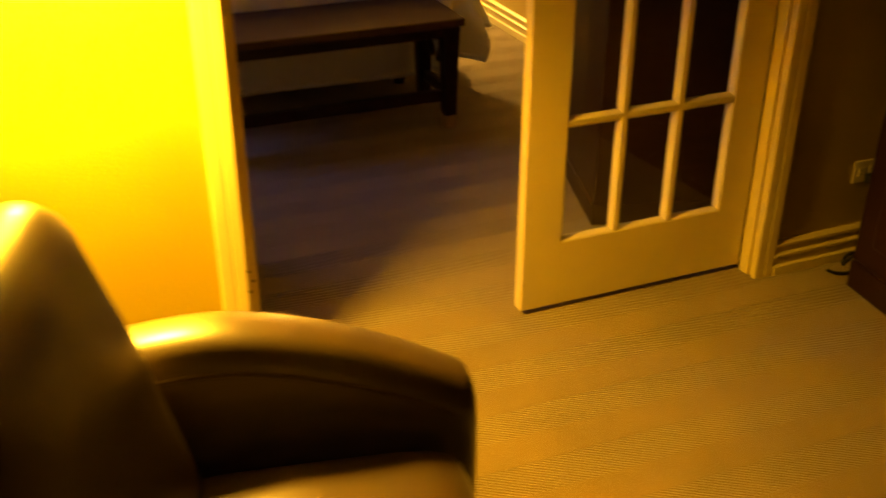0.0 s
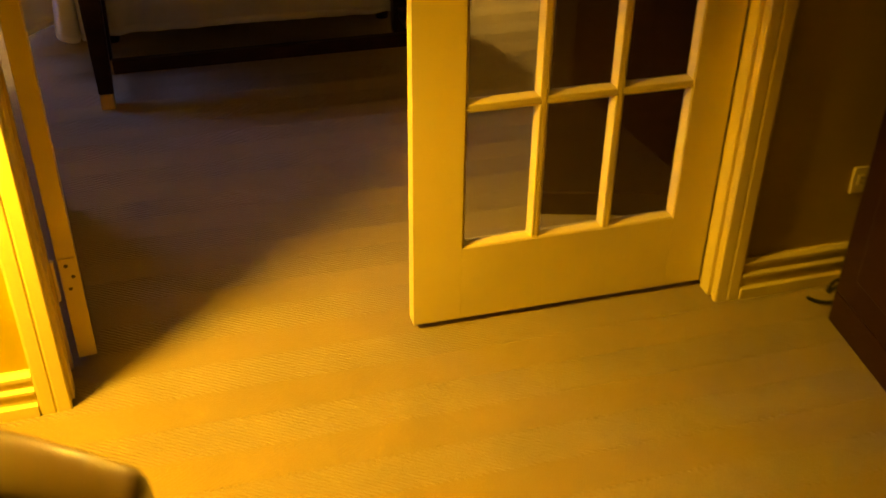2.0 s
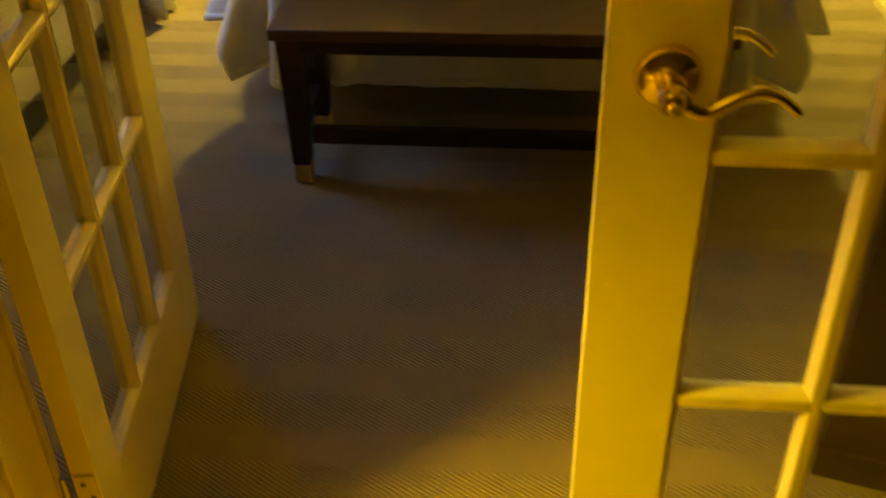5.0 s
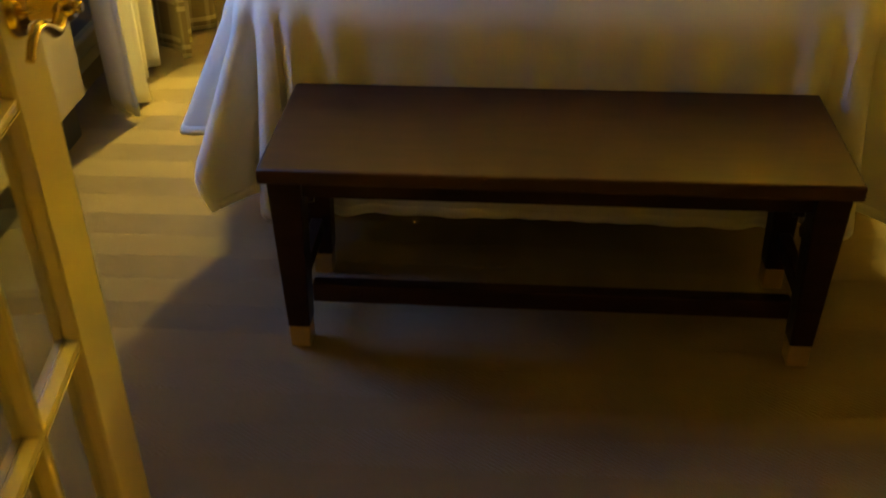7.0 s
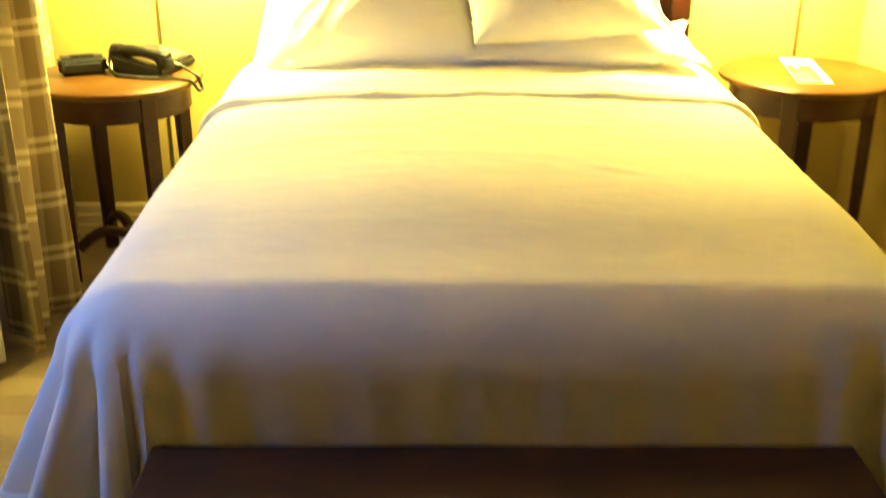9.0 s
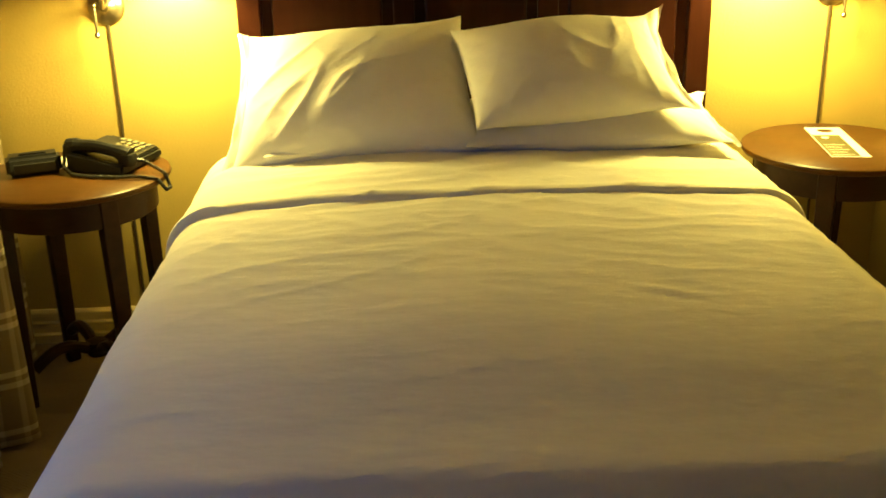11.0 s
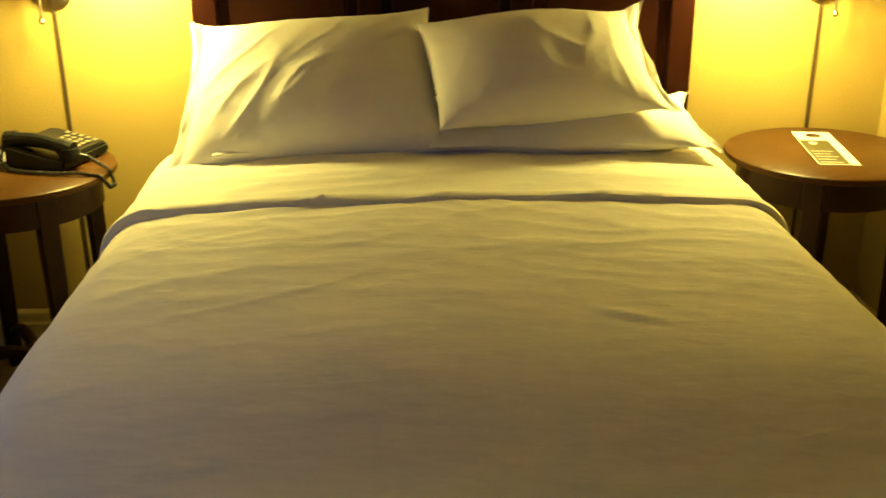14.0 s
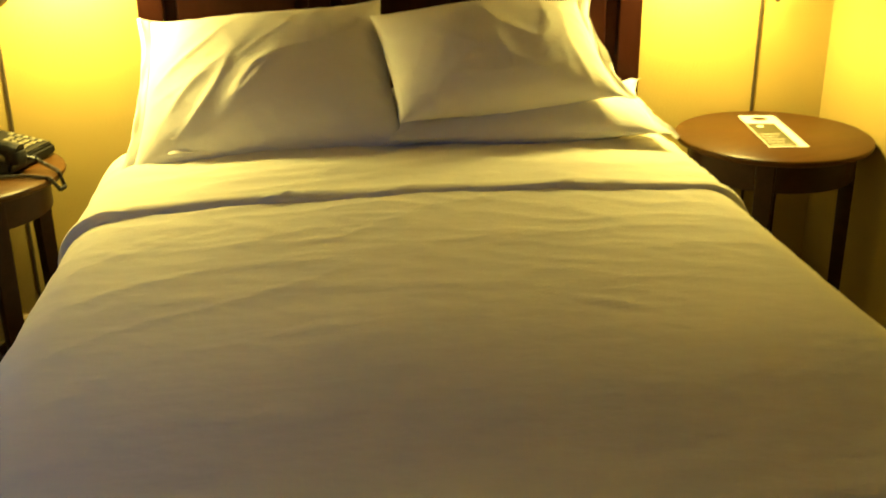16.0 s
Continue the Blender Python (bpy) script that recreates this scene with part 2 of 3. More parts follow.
def sheet(bm, columns, rows, at, uv=None):
    """A grid of faces; at(i, j) gives the place of each corner."""
    layer = bm.loops.layers.uv.new("cloth") if uv else None
    grid = [[bm.verts.new(at(i, j)) for j in range(rows + 1)] for i in range(columns + 1)]
    for i in range(columns):
        for j in range(rows):
            f = bm.faces.new((grid[i][j], grid[i + 1][j], grid[i + 1][j + 1], grid[i][j + 1]))
            if uv:
                for loop, (a, b) in zip(f.loops, ((i, j), (i + 1, j), (i + 1, j + 1), (i, j + 1))):
                    loop[layer].uv = uv(a, b)
    return bm


def thicken(ob, depth):
    mod = ob.modifiers.new("thickness", "SOLIDIFY")
    mod.thickness, mod.offset = depth, 0
    return ob


# ---- structure ----
WALL_FRONT, WALL_BACK = 0.007, 0.125
OPEN_L, OPEN_R, OPEN_TOP = -0.742, 0.724, 2.05
LEFT, RIGHT, BED_WALL = -1.575, 1.147, 3.785
HIGH = 2.45
S_LEFT, S_RIGHT, S_BACK = -3.0, 2.9, -5.6

setting("floor", boxed(S_LEFT - .2, S_RIGHT + .2, S_BACK - .2, BED_WALL + .2, -.12, 0), CARPET,
        "tan loop carpet with a herringbone rib", "floor")
setting("ceiling", boxed(S_LEFT - .2, S_RIGHT + .2, S_BACK - .2, BED_WALL + .2, HIGH, HIGH + .1), CEILING,
        "plain off-white painted ceiling", "ceiling")
bm = bmesh.new()
box(bm, S_LEFT, OPEN_L - .012, WALL_FRONT, WALL_BACK, 0, HIGH)
box(bm, OPEN_R + .012, S_RIGHT, WALL_FRONT, WALL_BACK, 0, HIGH)
box(bm, OPEN_L - .012, OPEN_R + .012, WALL_FRONT, WALL_BACK, OPEN_TOP + .012, HIGH)
setting("wall_door", bm, WALL, "cream painted wall with a wide double doorway", "wall")
setting("wall_bed", boxed(LEFT - .12, RIGHT + .12, BED_WALL, BED_WALL + .12, 0, HIGH), WALL, "cream painted wall behind the headboard", "wall")
setting("wall_bedroom_right", boxed(RIGHT, RIGHT + .12, WALL_BACK, BED_WALL, 0, HIGH), WALL, "cream painted bedroom side wall", "wall")
bm = bmesh.new()
W1, W2 = (2.47, 3.24, 0.06, 2.15), (1.56, 2.10, 0.80, 2.05)
box(bm, LEFT - .12, LEFT, WALL_BACK, W2[0], 0, HIGH)
box(bm, LEFT - .12, LEFT, W2[0], W2[1], 0, W2[2])
box(bm, LEFT - .12, LEFT, W2[0], W2[1], W2[3], HIGH)
box(bm, LEFT - .12, LEFT, W2[1], W1[0], 0, HIGH)
box(bm, LEFT - .12, LEFT, W1[0], W1[1], 0, W1[2])
box(bm, LEFT - .12, LEFT, W1[0], W1[1], W1[3], HIGH)
box(bm, LEFT - .12, LEFT, W1[1], BED_WALL, 0, HIGH)
setting("wall_bedroom_left", bm, WALL, "cream painted bedroom wall with window openings", "wall")
setting("wall_sitting_left", boxed(S_LEFT - .12, S_LEFT, S_BACK, WALL_FRONT, 0, HIGH), WALL, "cream painted sitting room wall", "wall")
setting("wall_sitting_right", boxed(S_RIGHT, S_RIGHT + .12, S_BACK, WALL_FRONT, 0, HIGH), WALL, "cream painted sitting room side wall", "wall")
setting("wall_sitting_back", boxed(S_LEFT - .12, S_RIGHT + .12, S_BACK - .12, S_BACK, 0, HIGH), WALL, "cream painted sitting room end wall", "wall")

for number, (y0, y1, z0, z1) in ((1, W1), (2, W2)):
    win = thing(f"window_{number}", (LEFT - .07, 0, 0), "white framed window with dark glass at dusk", "window", kind="structure")
    bm = bmesh.new()
    for a in ((y0, y0 + .045, z0, z1), (y1 - .045, y1, z0, z1), (y0 + .045, y1 - .045, z0, z0 + .045), (y0 + .045, y1 - .045, z1 - .045, z1)):
        box(bm, -.025, .025, *a, bevel=.004)
    part("window_frame", bm, TRIM, win)
    if number == 1:
        part("pane", boxed(-.003, .003, y0 + .045, y1 - .045, z0 + .045, z1 - .045), GLASS, win)

BASE = [(0, 0), (.022, 0), (.022, .028), (.016, .034), (.016, .056), (.020, .060), (.020, .066), (.013, .072), (.013, .088), (.017, .092), (.017, .100), (.008, .108), (0, .108)]


def baseboard(start, end, out):
    setting("baseboard", moulding(bmesh.new(), BASE, start, end, out), TRIM, "cream stepped wooden baseboard", "baseboard")


baseboard((S_LEFT, WALL_FRONT, 0), (OPEN_L - .056, WALL_FRONT, 0), (0, -1, 0))
baseboard((OPEN_R + .056, WALL_FRONT, 0), (S_RIGHT, WALL_FRONT, 0), (0, -1, 0))
baseboard((LEFT, BED_WALL, 0), (RIGHT, BED_WALL, 0), (0, -1, 0))
baseboard((RIGHT, WALL_BACK, 0), (RIGHT, BED_WALL - .024, 0), (-1, 0, 0))
baseboard((LEFT, WALL_BACK + .03, 0), (LEFT, W1[0] - .02, 0), (1, 0, 0))

CASING = [(0, 0), (.012, 0), (.015, .003), (.0165, .026), (.0150, .028), (.0150, .030), (.0175, .033), (.0185, .056), (.017, .061), (0, .062)]
for x, side in ((OPEN_L, -1), (OPEN_R, 1)):
    for face, out in ((WALL_FRONT, -1), (WALL_BACK, 1)):
        tr = moulding(bmesh.new(), CASING, (x - side * .006, face, 0), (x - side * .006, face, OPEN_TOP + .05), (0, out, 0), (side, 0, 0))
        setting("trim", tr, TRIM, "cream fluted door casing", "trim")
for face, out in ((WALL_FRONT, -1), (WALL_BACK, 1)):
    setting("trim", moulding(bmesh.new(), CASING, (OPEN_L - .056, face, OPEN_TOP + .051), (OPEN_R + .056, face, OPEN_TOP + .051), (0, out, 0)), TRIM, "cream fluted door head casing", "trim")
bm = bmesh.new()
box(bm, OPEN_L - .012, OPEN_L, WALL_FRONT + .001, WALL_BACK - .001, 0, OPEN_TOP)
box(bm, OPEN_R, OPEN_R + .012, WALL_FRONT + .001, WALL_BACK - .001, 0, OPEN_TOP)
box(bm, OPEN_L - .012, OPEN_R + .012, WALL_FRONT + .001, WALL_BACK - .001, OPEN_TOP, OPEN_TOP + .012)
box(bm, OPEN_L, OPEN_L + .010, WALL_FRONT + .015, .061, 0, OPEN_TOP, bevel=.002)
box(bm, OPEN_R - .010, OPEN_R, WALL_FRONT + .015, .061, 0, OPEN_TOP, bevel=.002)
setting("door_jamb", bm, TRIM, "cream painted wooden door lining with stops", "trim")


def lever_handle(parent, x, side, face, out, name="door_handle"):
    """A lever on a round rose; the lever points along side."""
    turn = Matrix.Rotation(radians(-90 * out), 4, "X")
    rose = part(name, lathe(bmesh.new(), [(0, 0), (.033, 0), (.033, .004), (.029, .010), (.018, .013), (.013, .018), (.012, .040), (.015, .044), (.015, .060), (.011, .066), (0, .066)],
                            (x, face, .965), 36, turn), BRASS, parent, "polished brass lever on a round rose")
    pts, rad = [], []
    for i in range(15):
        s = i / 14
        pts.append((x + side * (.004 + .112 * s), face + out * (.052 - .004 * s), .963 - .012 * math.sin(math.pi * s * 1.0) * (1 - s) * 2 + .022 * math.sin(math.pi * max(0, s - .25) / .75) - .012 * s * s))
        rad.append(.0085 - .0035 * s)
    part("lever", tube(bmesh.new(), pts, rad, 10), BRASS, rose)
    part("latch_button", lathe(bmesh.new(), [(0, 0), (.007, 0), (.007, .006), (.005, .008), (0, .008)], (x, face + out * .066, .965), 14, turn), BRASS, rose)


def door_leaf(name, pin, turn, side, label):
    """A glazed leaf, hung on its pin; side +1 opens along +x, -1 is its mirror image."""
    leaf = thing(name, pin, label, "door", kind="structure", turn=turn)
    w, h, t0, t1 = .712, 2.03, -.062, -.024
    x0, x1, low = .004, .714, .016
    stile, hung, foot, head, bar = .110, .094, .205, .155, .011

    def rail(n, a, b, z0, z1, y0=t0, y1=t1, bevel=.0007):
        p, q = sorted((side * a, side * b))
        part(n, boxed(p, q, y0, y1, z0, z1, bevel=bevel, seg=2), TRIM, leaf)

    rail("stile", x0, x0 + hung, low, h)
    rail("stile", x1 - stile, x1, low, h)
    rail("bottom_rail", x0 + hung, x1 - stile, low, foot)
    rail("top_rail", x0 + hung, x1 - stile, h - head, h)
    gx0, gx1, gz0, gz1 = x0 + hung, x1 - stile, foot, h - head
    cw, ch = (gx1 - gx0) / 3, (gz1 - gz0) / 5
    for k in (1, 2):
        rail("muntin", gx0 + k * cw - bar / 2, gx0 + k * cw + bar / 2, gz0, gz1, t0 + .002, t1 - .002, .003)
    for k in (1, 2, 3, 4):
        for c in range(3):
            rail("muntin", gx0 + c * cw + (bar / 2 if c else 0), gx0 + (c + 1) * cw - (bar / 2 if c < 2 else 0), gz0 + k * ch - bar / 2, gz0 + k * ch + bar / 2, t0 + .002, t1 - .002, .003)
    bead = [(0, 0), (.010, 0), (.0095, .003), (.003, .0145), (0, .0155)]
    for c in range(3):
        for k in range(5):
            a, b = gx0 + c * cw + (bar / 2 if c else 0), gx0 + (c + 1) * cw - (bar / 2 if c < 2 else 0)
            z0, z1 = gz0 + k * ch + (bar / 2 if k else 0), gz0 + (k + 1) * ch - (bar / 2 if k < 4 else 0)
            p, q = sorted((side * a, side * b))
            mid = (t0 + t1) / 2
            pane = part("pane", boxed(p - .002, q + .002, mid - .002, mid + .002, z0 - .002, z1 + .002), GLASS, leaf)
            pane.visible_shadow = False
            bm = bmesh.new()
            for out in (-1, 1):
                for s, e, o, u in (((p, z0), (q, z0), (0, 0, 1), 0), ((p, z1), (q, z1), (0, 0, -1), 0), ((p, z0), (p, z1), (1, 0, 0), 0), ((q, z0), (q, z1), (-1, 0, 0), 0)):
                    moulding(bm, bead, (s[0], mid + out * .002, s[1]), (e[0], mid + out * .002, e[1]), o, (0, out, 0))
            part("glazing_bead", bm, TRIM, leaf, smooth=False)
    for z in (.225, 1.02, 1.78):
        plate = boxed(*sorted((side * .001, side * .005)), t0 + .004, t1 - .002, z - .045, z + .045, bevel=.001)
        hinge = part("hinge", plate, TRIM, leaf, "small painted butt hinge")
        part("knuckle", tube(bmesh.new(), [(side * -.002, -.012, z - .048), (side * -.002, -.012, z + .048)], .0065, 12), STEEL, hinge)
        for dz in (-.028, 0, .028):
            part("screw", lathe(bmesh.new(), [(0, .0015), (.004, .001), (.0045, 0)], (side * .001, -.045 + (.006 if dz else -.004), z + dz), 10, Matrix.Rotation(radians(-90 * side), 4, "Y")), CONDUIT, hinge)
    hx = side * (x1 - .060)
    lever_handle(leaf, hx, -side, t0, -1)
    lever_handle(leaf, hx, -side, t1, 1)
    return leaf


door_leaf("door_1", (0.716, 0.127, 0), 0, -1, "closed cream french door leaf with fifteen glass panes")
door_leaf("door_2", (-0.746, 0.1315, 0), 97, 1, "open cream french door leaf with fifteen glass panes")


# ---- sitting room ----
def armchair():
    c = thing("armchair", (-0.963, -1.074, 0), "brown leather club armchair with arched arms and piping", "armchair", turn=-11)

    def arm(y0, y1, name):
        n = 26
        prof = []
        for i in range(n + 1):
            s = i / n
            x = -.36 + .700 * s
            z = .678 - .132 * max(0, (s - .42) / .58) ** 1.8 - .060 * max(0, (.55 - s) / .55) ** 2
            prof.append((x, z))
        bm = bmesh.new()

        ends = [(x, z, 0.0) for x, z in prof]
        for q in (.35, .75, 1.15, 1.57):
            ends.append((prof[-1][0] + .024 * math.sin(q), prof[-1][1] - .006 * q, .024 * (1 - math.cos(q))))

        def at(i, j):
            x, z, inset = ends[i]
            w = y1 - y0 - 2 * inset
            z -= inset
            path = [(0, .16), (0, .30), (0, z - .10)]
            for k in range(13):
                q = math.pi * k / 12
                c = math.cos(q)
                path.append((w / 2 * (1 - math.copysign(abs(c) ** .72, c)), z - .045 + .055 * math.sin(q) ** .85))
            path += [(w, z - .10), (w, .30), (w, .16)]
            p = path[j]
            return Vector((x, y0 + inset + p[0], p[1]))
        sheet(bm, len(ends) - 1, 18, at)
        for place in (ends[0][0], ends[-1][0]):
            bm.faces.new([v for v in bm.verts if abs(v.co.x - place) < 1e-5])
        a = part(name, bm, LEATHER, c)
        for y in (y0 + .0035, y1 - .0035):
            part("piping", tube(bmesh.new(), [(x + (.0 if i < n else -.01), y, z - .040) for i, (x, z) in enumerate(prof)], .0055, 6), STITCH, a)
            part("seam", tube(bmesh.new(), [(x, y + (.0015 if y > (y0 + y1) / 2 else -.0015), z - .048) for x, z in prof[:-1]], .0022, 5), RUBBER, a)
        return a

    arm(.255, .385, "arm")
    arm(-.385, -.255, "arm")
    bm = boxed(-.34, .36, -.252, .252, .14, .30, bevel=.02)
    part("base", bm, LEATHER, c)
    bm = bmesh.new()

    def puff(bm, x0, x1, y0, y1, z0, z1, crown, m=None, r=.055):
        """A stuffed cushion: a box with round edges and swollen faces."""
        box(bm, x0, x1, y0, y1, z0, z1)
        bmesh.ops.subdivide_edges(bm, edges=bm.edges[:], cuts=15, use_grid_fill=True)
        mid = Vector(((x0 + x1) / 2, (y0 + y1) / 2, (z0 + z1) / 2))
        half = Vector(((x1 - x0) / 2, (y1 - y0) / 2, (z1 - z0) / 2))
        for v in bm.verts:
            p = v.co - mid
            q = Vector([max(-(h - r), min(h - r, c)) for c, h in zip(p, half)])
            n = p - q
            if n.length > 1e-6:
                p = q + n.normalized() * r
            a, b, d = p.x / half.x, p.y / half.y, p.z / half.z
            p.z += crown * d * max(0, 1 - a * a) ** .7 * max(0, 1 - b * b) ** .7
            p.z += .005 * noise.noise(v.co * 8)
            v.co = mid + p
        if m is not None:
            bmesh.ops.transform(bm, matrix=m, verts=bm.verts)
        return bm

    part("seat_cushion", puff(bmesh.new(), -.18, .335, -.25, .25, .30, .475, .05), LEATHER, c, "plump brown leather seat cushion")
    lean = Matrix.Translation((-.172, 0, .42)) @ Matrix.Rotation(radians(-7), 4, "Z") @ Matrix.Rotation(radians(-106), 4, "Y")
    part("backrest", puff(bmesh.new(), 0, .54, -.25, .25, -.11, .09, .02, lean, .07), LEATHER, c, "padded brown leather backrest")
    lean2 = Matrix.Translation((-.255, 0, .14)) @ Matrix.Rotation(radians(-103), 4, "Y")
    part("back_shell", puff(bmesh.new(), 0, .80, -.36, .36, -.07, .07, .01, lean2, .06), LEATHER, c)
    for x in (-.30, .34):
        for y in (-.34, .34):
            part("leg", lathe(bmesh.new(), [(0, 0), (.020, 0), (.026, .15), (0, .15)], (x, y, 0), 12), DARKWOOD, c)
    return c


armchair()


def tv_cabinet():
    c = thing("wooden_cabinet", (1.254, -.640, 0), "dark reddish stained wooden cabinet standing near the wall", "cabinet", turn=-6)
    part("body", boxed(-.36, .36, -.46, .46, .07, 1.16, bevel=.006), DARKWOOD, c)
    part("plinth", boxed(-.365, .35, -.47, .47, 0, .085, bevel=.006), DARKWOOD, c)
    part("top", boxed(-.385, .36, -.485, .485, 1.16, 1.195, bevel=.008), DARKWOOD, c)
    for k, (y0, y1) in enumerate(((-.45, -.005), (.005, .45))):
        d = part("door", boxed(-.378, -.361, y0, y1, .10, 1.13, bevel=.004), DARKWOOD, c)
        part("panel", boxed(-.383, -.378, y0 + .07, y1 - .07, .17, 1.06, bevel=.003), DARKWOOD, d)
        part("knob", lathe(bmesh.new(), [(0, 0), (.006, 0), (.006, .010), (.013, .016), (.010, .024), (0, .026)], (-.378, -.03 if k == 0 else .03, .65), 14, Matrix.Rotation(radians(-90), 4, "Y")), BRASS, d)
    return c


tv_cabinet()

cable = thing("power_cable", (1.0, -.055, 0), "looped black power cable on the carpet", "cable")
pts = []
for i in range(40):
    s = i / 39
    a = -2.6 + 5.4 * s
    pts.append((-.03 + .055 * math.cos(a) + .05 * s, -.005 + .022 * math.sin(a) - .03 * s, .008 + .055 * (0.5 + .5 * math.sin(a)) * (1 - .3 * s)))
pts += [(.075, .0, .07), (.078, .028, .14), (.078, .040, .25)]
part("wire", tube(bmesh.new(), pts, .0045, 8), RUBBER, cable)
part("plug", boxed(.064, .092, .028, .053, .245, .275, bevel=.004), RUBBER, cable)

def dresser():
    """The low chest behind the closed door leaf, turned a little from the wall."""
    d = thing("dresser", (.80, .585, 0), "dark brown stained wooden dresser standing behind the closed door leaf", "dresser", turn=-16)
    part("body", boxed(-.30, .30, -.20, .20, .06, .80, bevel=.006), DARKWOOD, d)
    part("top", boxed(-.315, .315, -.215, .215, .80, .83, bevel=.007), DARKWOOD, d)
    part("plinth", boxed(-.305, .305, -.205, .205, 0, .07, bevel=.004), DARKWOOD, d)
    for k in range(3):
        z = .09 + k * .235
        f = part("drawer", boxed(-.275, .275, .20, .216, z, z + .215, bevel=.004), DARKWOOD, d)
        for x in (-.14, .14):
            part("knob", lathe(bmesh.new(), [(0, 0), (.006, 0), (.006, .010), (.014, .018), (.010, .026), (0, .027)], (x, .216, z + .108), 14, Matrix.Rotation(radians(-90), 4, "X")), BRASS, f)


dresser()

outlet = thing("wall_outlet", (1.071, WALL_FRONT, .280), "ivory duplex wall outlet plate", "outlet")
part("plate", boxed(-.046, .046, -.006, 0, -.034, .034, bevel=.002), IVORY, outlet)
for x in (-.020, .020):
    s = part("socket", boxed(x - .012, x + .012, -.008, -.004, -.015, .015, bevel=.002), IVORY, outlet)
    for z in (-.006, .006):
        part("slot", boxed(x - .005, x + .003, -.0088, -.0075, z - .001, z + .001), INK_AND_SHADE, s)


def sitting_lamp():
    """The lamp on the sitting room side of the door wall."""
    l = thing("wall_lamp", (-1.07, WALL_FRONT, 1.22), "lit wall lamp with a heavy cream cloth shade", "lamp")
    back = Matrix.Rotation(radians(90), 4, "X")
    reach = -.250 - WALL_FRONT
    part("backplate", lathe(bmesh.new(), [(0, 0), (.050, 0), (.052, .006), (.046, .014), (.032, .019), (.018, .024), (.012, .034), (0, .036)], (0, 0, 0), 40, back), STEEL, l)
    part("arm", tube(bmesh.new(), [(0, -.030, 0), (0, -.06, .004), (0, -.10, .05), (0, -.14, .066), (0, reach, .070)], .0065, 10), STEEL, l)
    sh = part("shade", lathe(bmesh.new(), [(.19, -.06), (.11, .24)], (0, reach, 0), 48), SHADE_HEAVY, l)
    thicken(sh, .002)
    part("spider", tube(bmesh.new(), [(-.105, reach, .235), (0, reach, .235), (.105, reach, .235)], .003, 6), STEEL, sh)


sitting_lamp()


# ---- bedroom ----
def bench():
    b = thing("bench", (-.146, 1.572, 0), "dark walnut stained wooden bench at the foot of the bed", "bench")
    part("top", boxed(-.551, .551, -.194, .194, .408, .440, bevel=.006), BENCHWOOD, b)
    for t in (-1,):
        part("apron", boxed(-.475, .475, *sorted((t * .158, t * .138)), .362, .408, bevel=.003), DARKWOOD, b)
        part("stretcher", boxed(-.475, .475, *sorted((t * .152, t * .122)), .112, .156, bevel=.004), DARKWOOD, b)
    for s in (-1, 1):
        part("side_apron", boxed(*sorted((s * .530, s * .508)), -.105, .105, .362, .408, bevel=.003), DARKWOOD, b)
        part("side_stretcher", boxed(*sorted((s * .525, s * .497)), -.105, .105, .115, .155, bevel=.004), DARKWOOD, b)
        for t in (-1, 1):
            m = bmesh.new()
            box(m, *sorted((s * .475, s * .541)), *sorted((t * .105, t * .167)), .052, .408, bevel=.004)
            for v in m.verts:
                low = max(0, (.36 - v.co.z) / .31)
                v.co.x -= s * .010 * low * (1 if abs(v.co.x) > .508 else -1)
                v.co.y -= t * .006 * low * (1 if abs(v.co.y) > .136 else -1)
            leg = part("leg", m, DARKWOOD, b)
            part("foot", boxed(*sorted((s * .486, s * .530)), *sorted((t * .112, t * .160)), 0, .052, bevel=.004), BLOCKWOOD, leg, "pale worn wooden foot block")
            brace = boxed(-.011, .011, -.075, .075, -.011, .011, bevel=.002, m=Matrix.Translation((s * .508, t * .075, .30)) @ Matrix.Rotation(radians(t * 52), 4, "X"))
            part("brace", brace, DARKWOOD, b)


bench()

BED_X = -.137
bed = thing("bed", (BED_X, 2.75, 0), "double bed with white sheets", "bed")
part("bed_base", boxed(-.62, .62, -.86, .93, .09, .27, bevel=.01), LINEN, bed, "pale cloth covered box spring")
bm = boxed(-.64, .64, -.90, .93, .27, .645, bevel=.08, seg=5)
part("mattress", bm, LINEN, bed, "thick white mattress")
for x in (-.5, .5):
    for y in (-.75, .85):
        part("leg", lathe(bmesh.new(), [(0, 0), (.025, 0), (.03, .09), (0, .09)], (x, y, 0), 12), DARKWOOD, bed)


def fold_over(d, r, flare):
    if d < r * math.pi / 2:
        return r * math.sin(d / r), r * (1 - math.cos(d / r))
    e = d - r * math.pi / 2
    return r + e * flare, r + e * math.sqrt(1 - flare * flare)


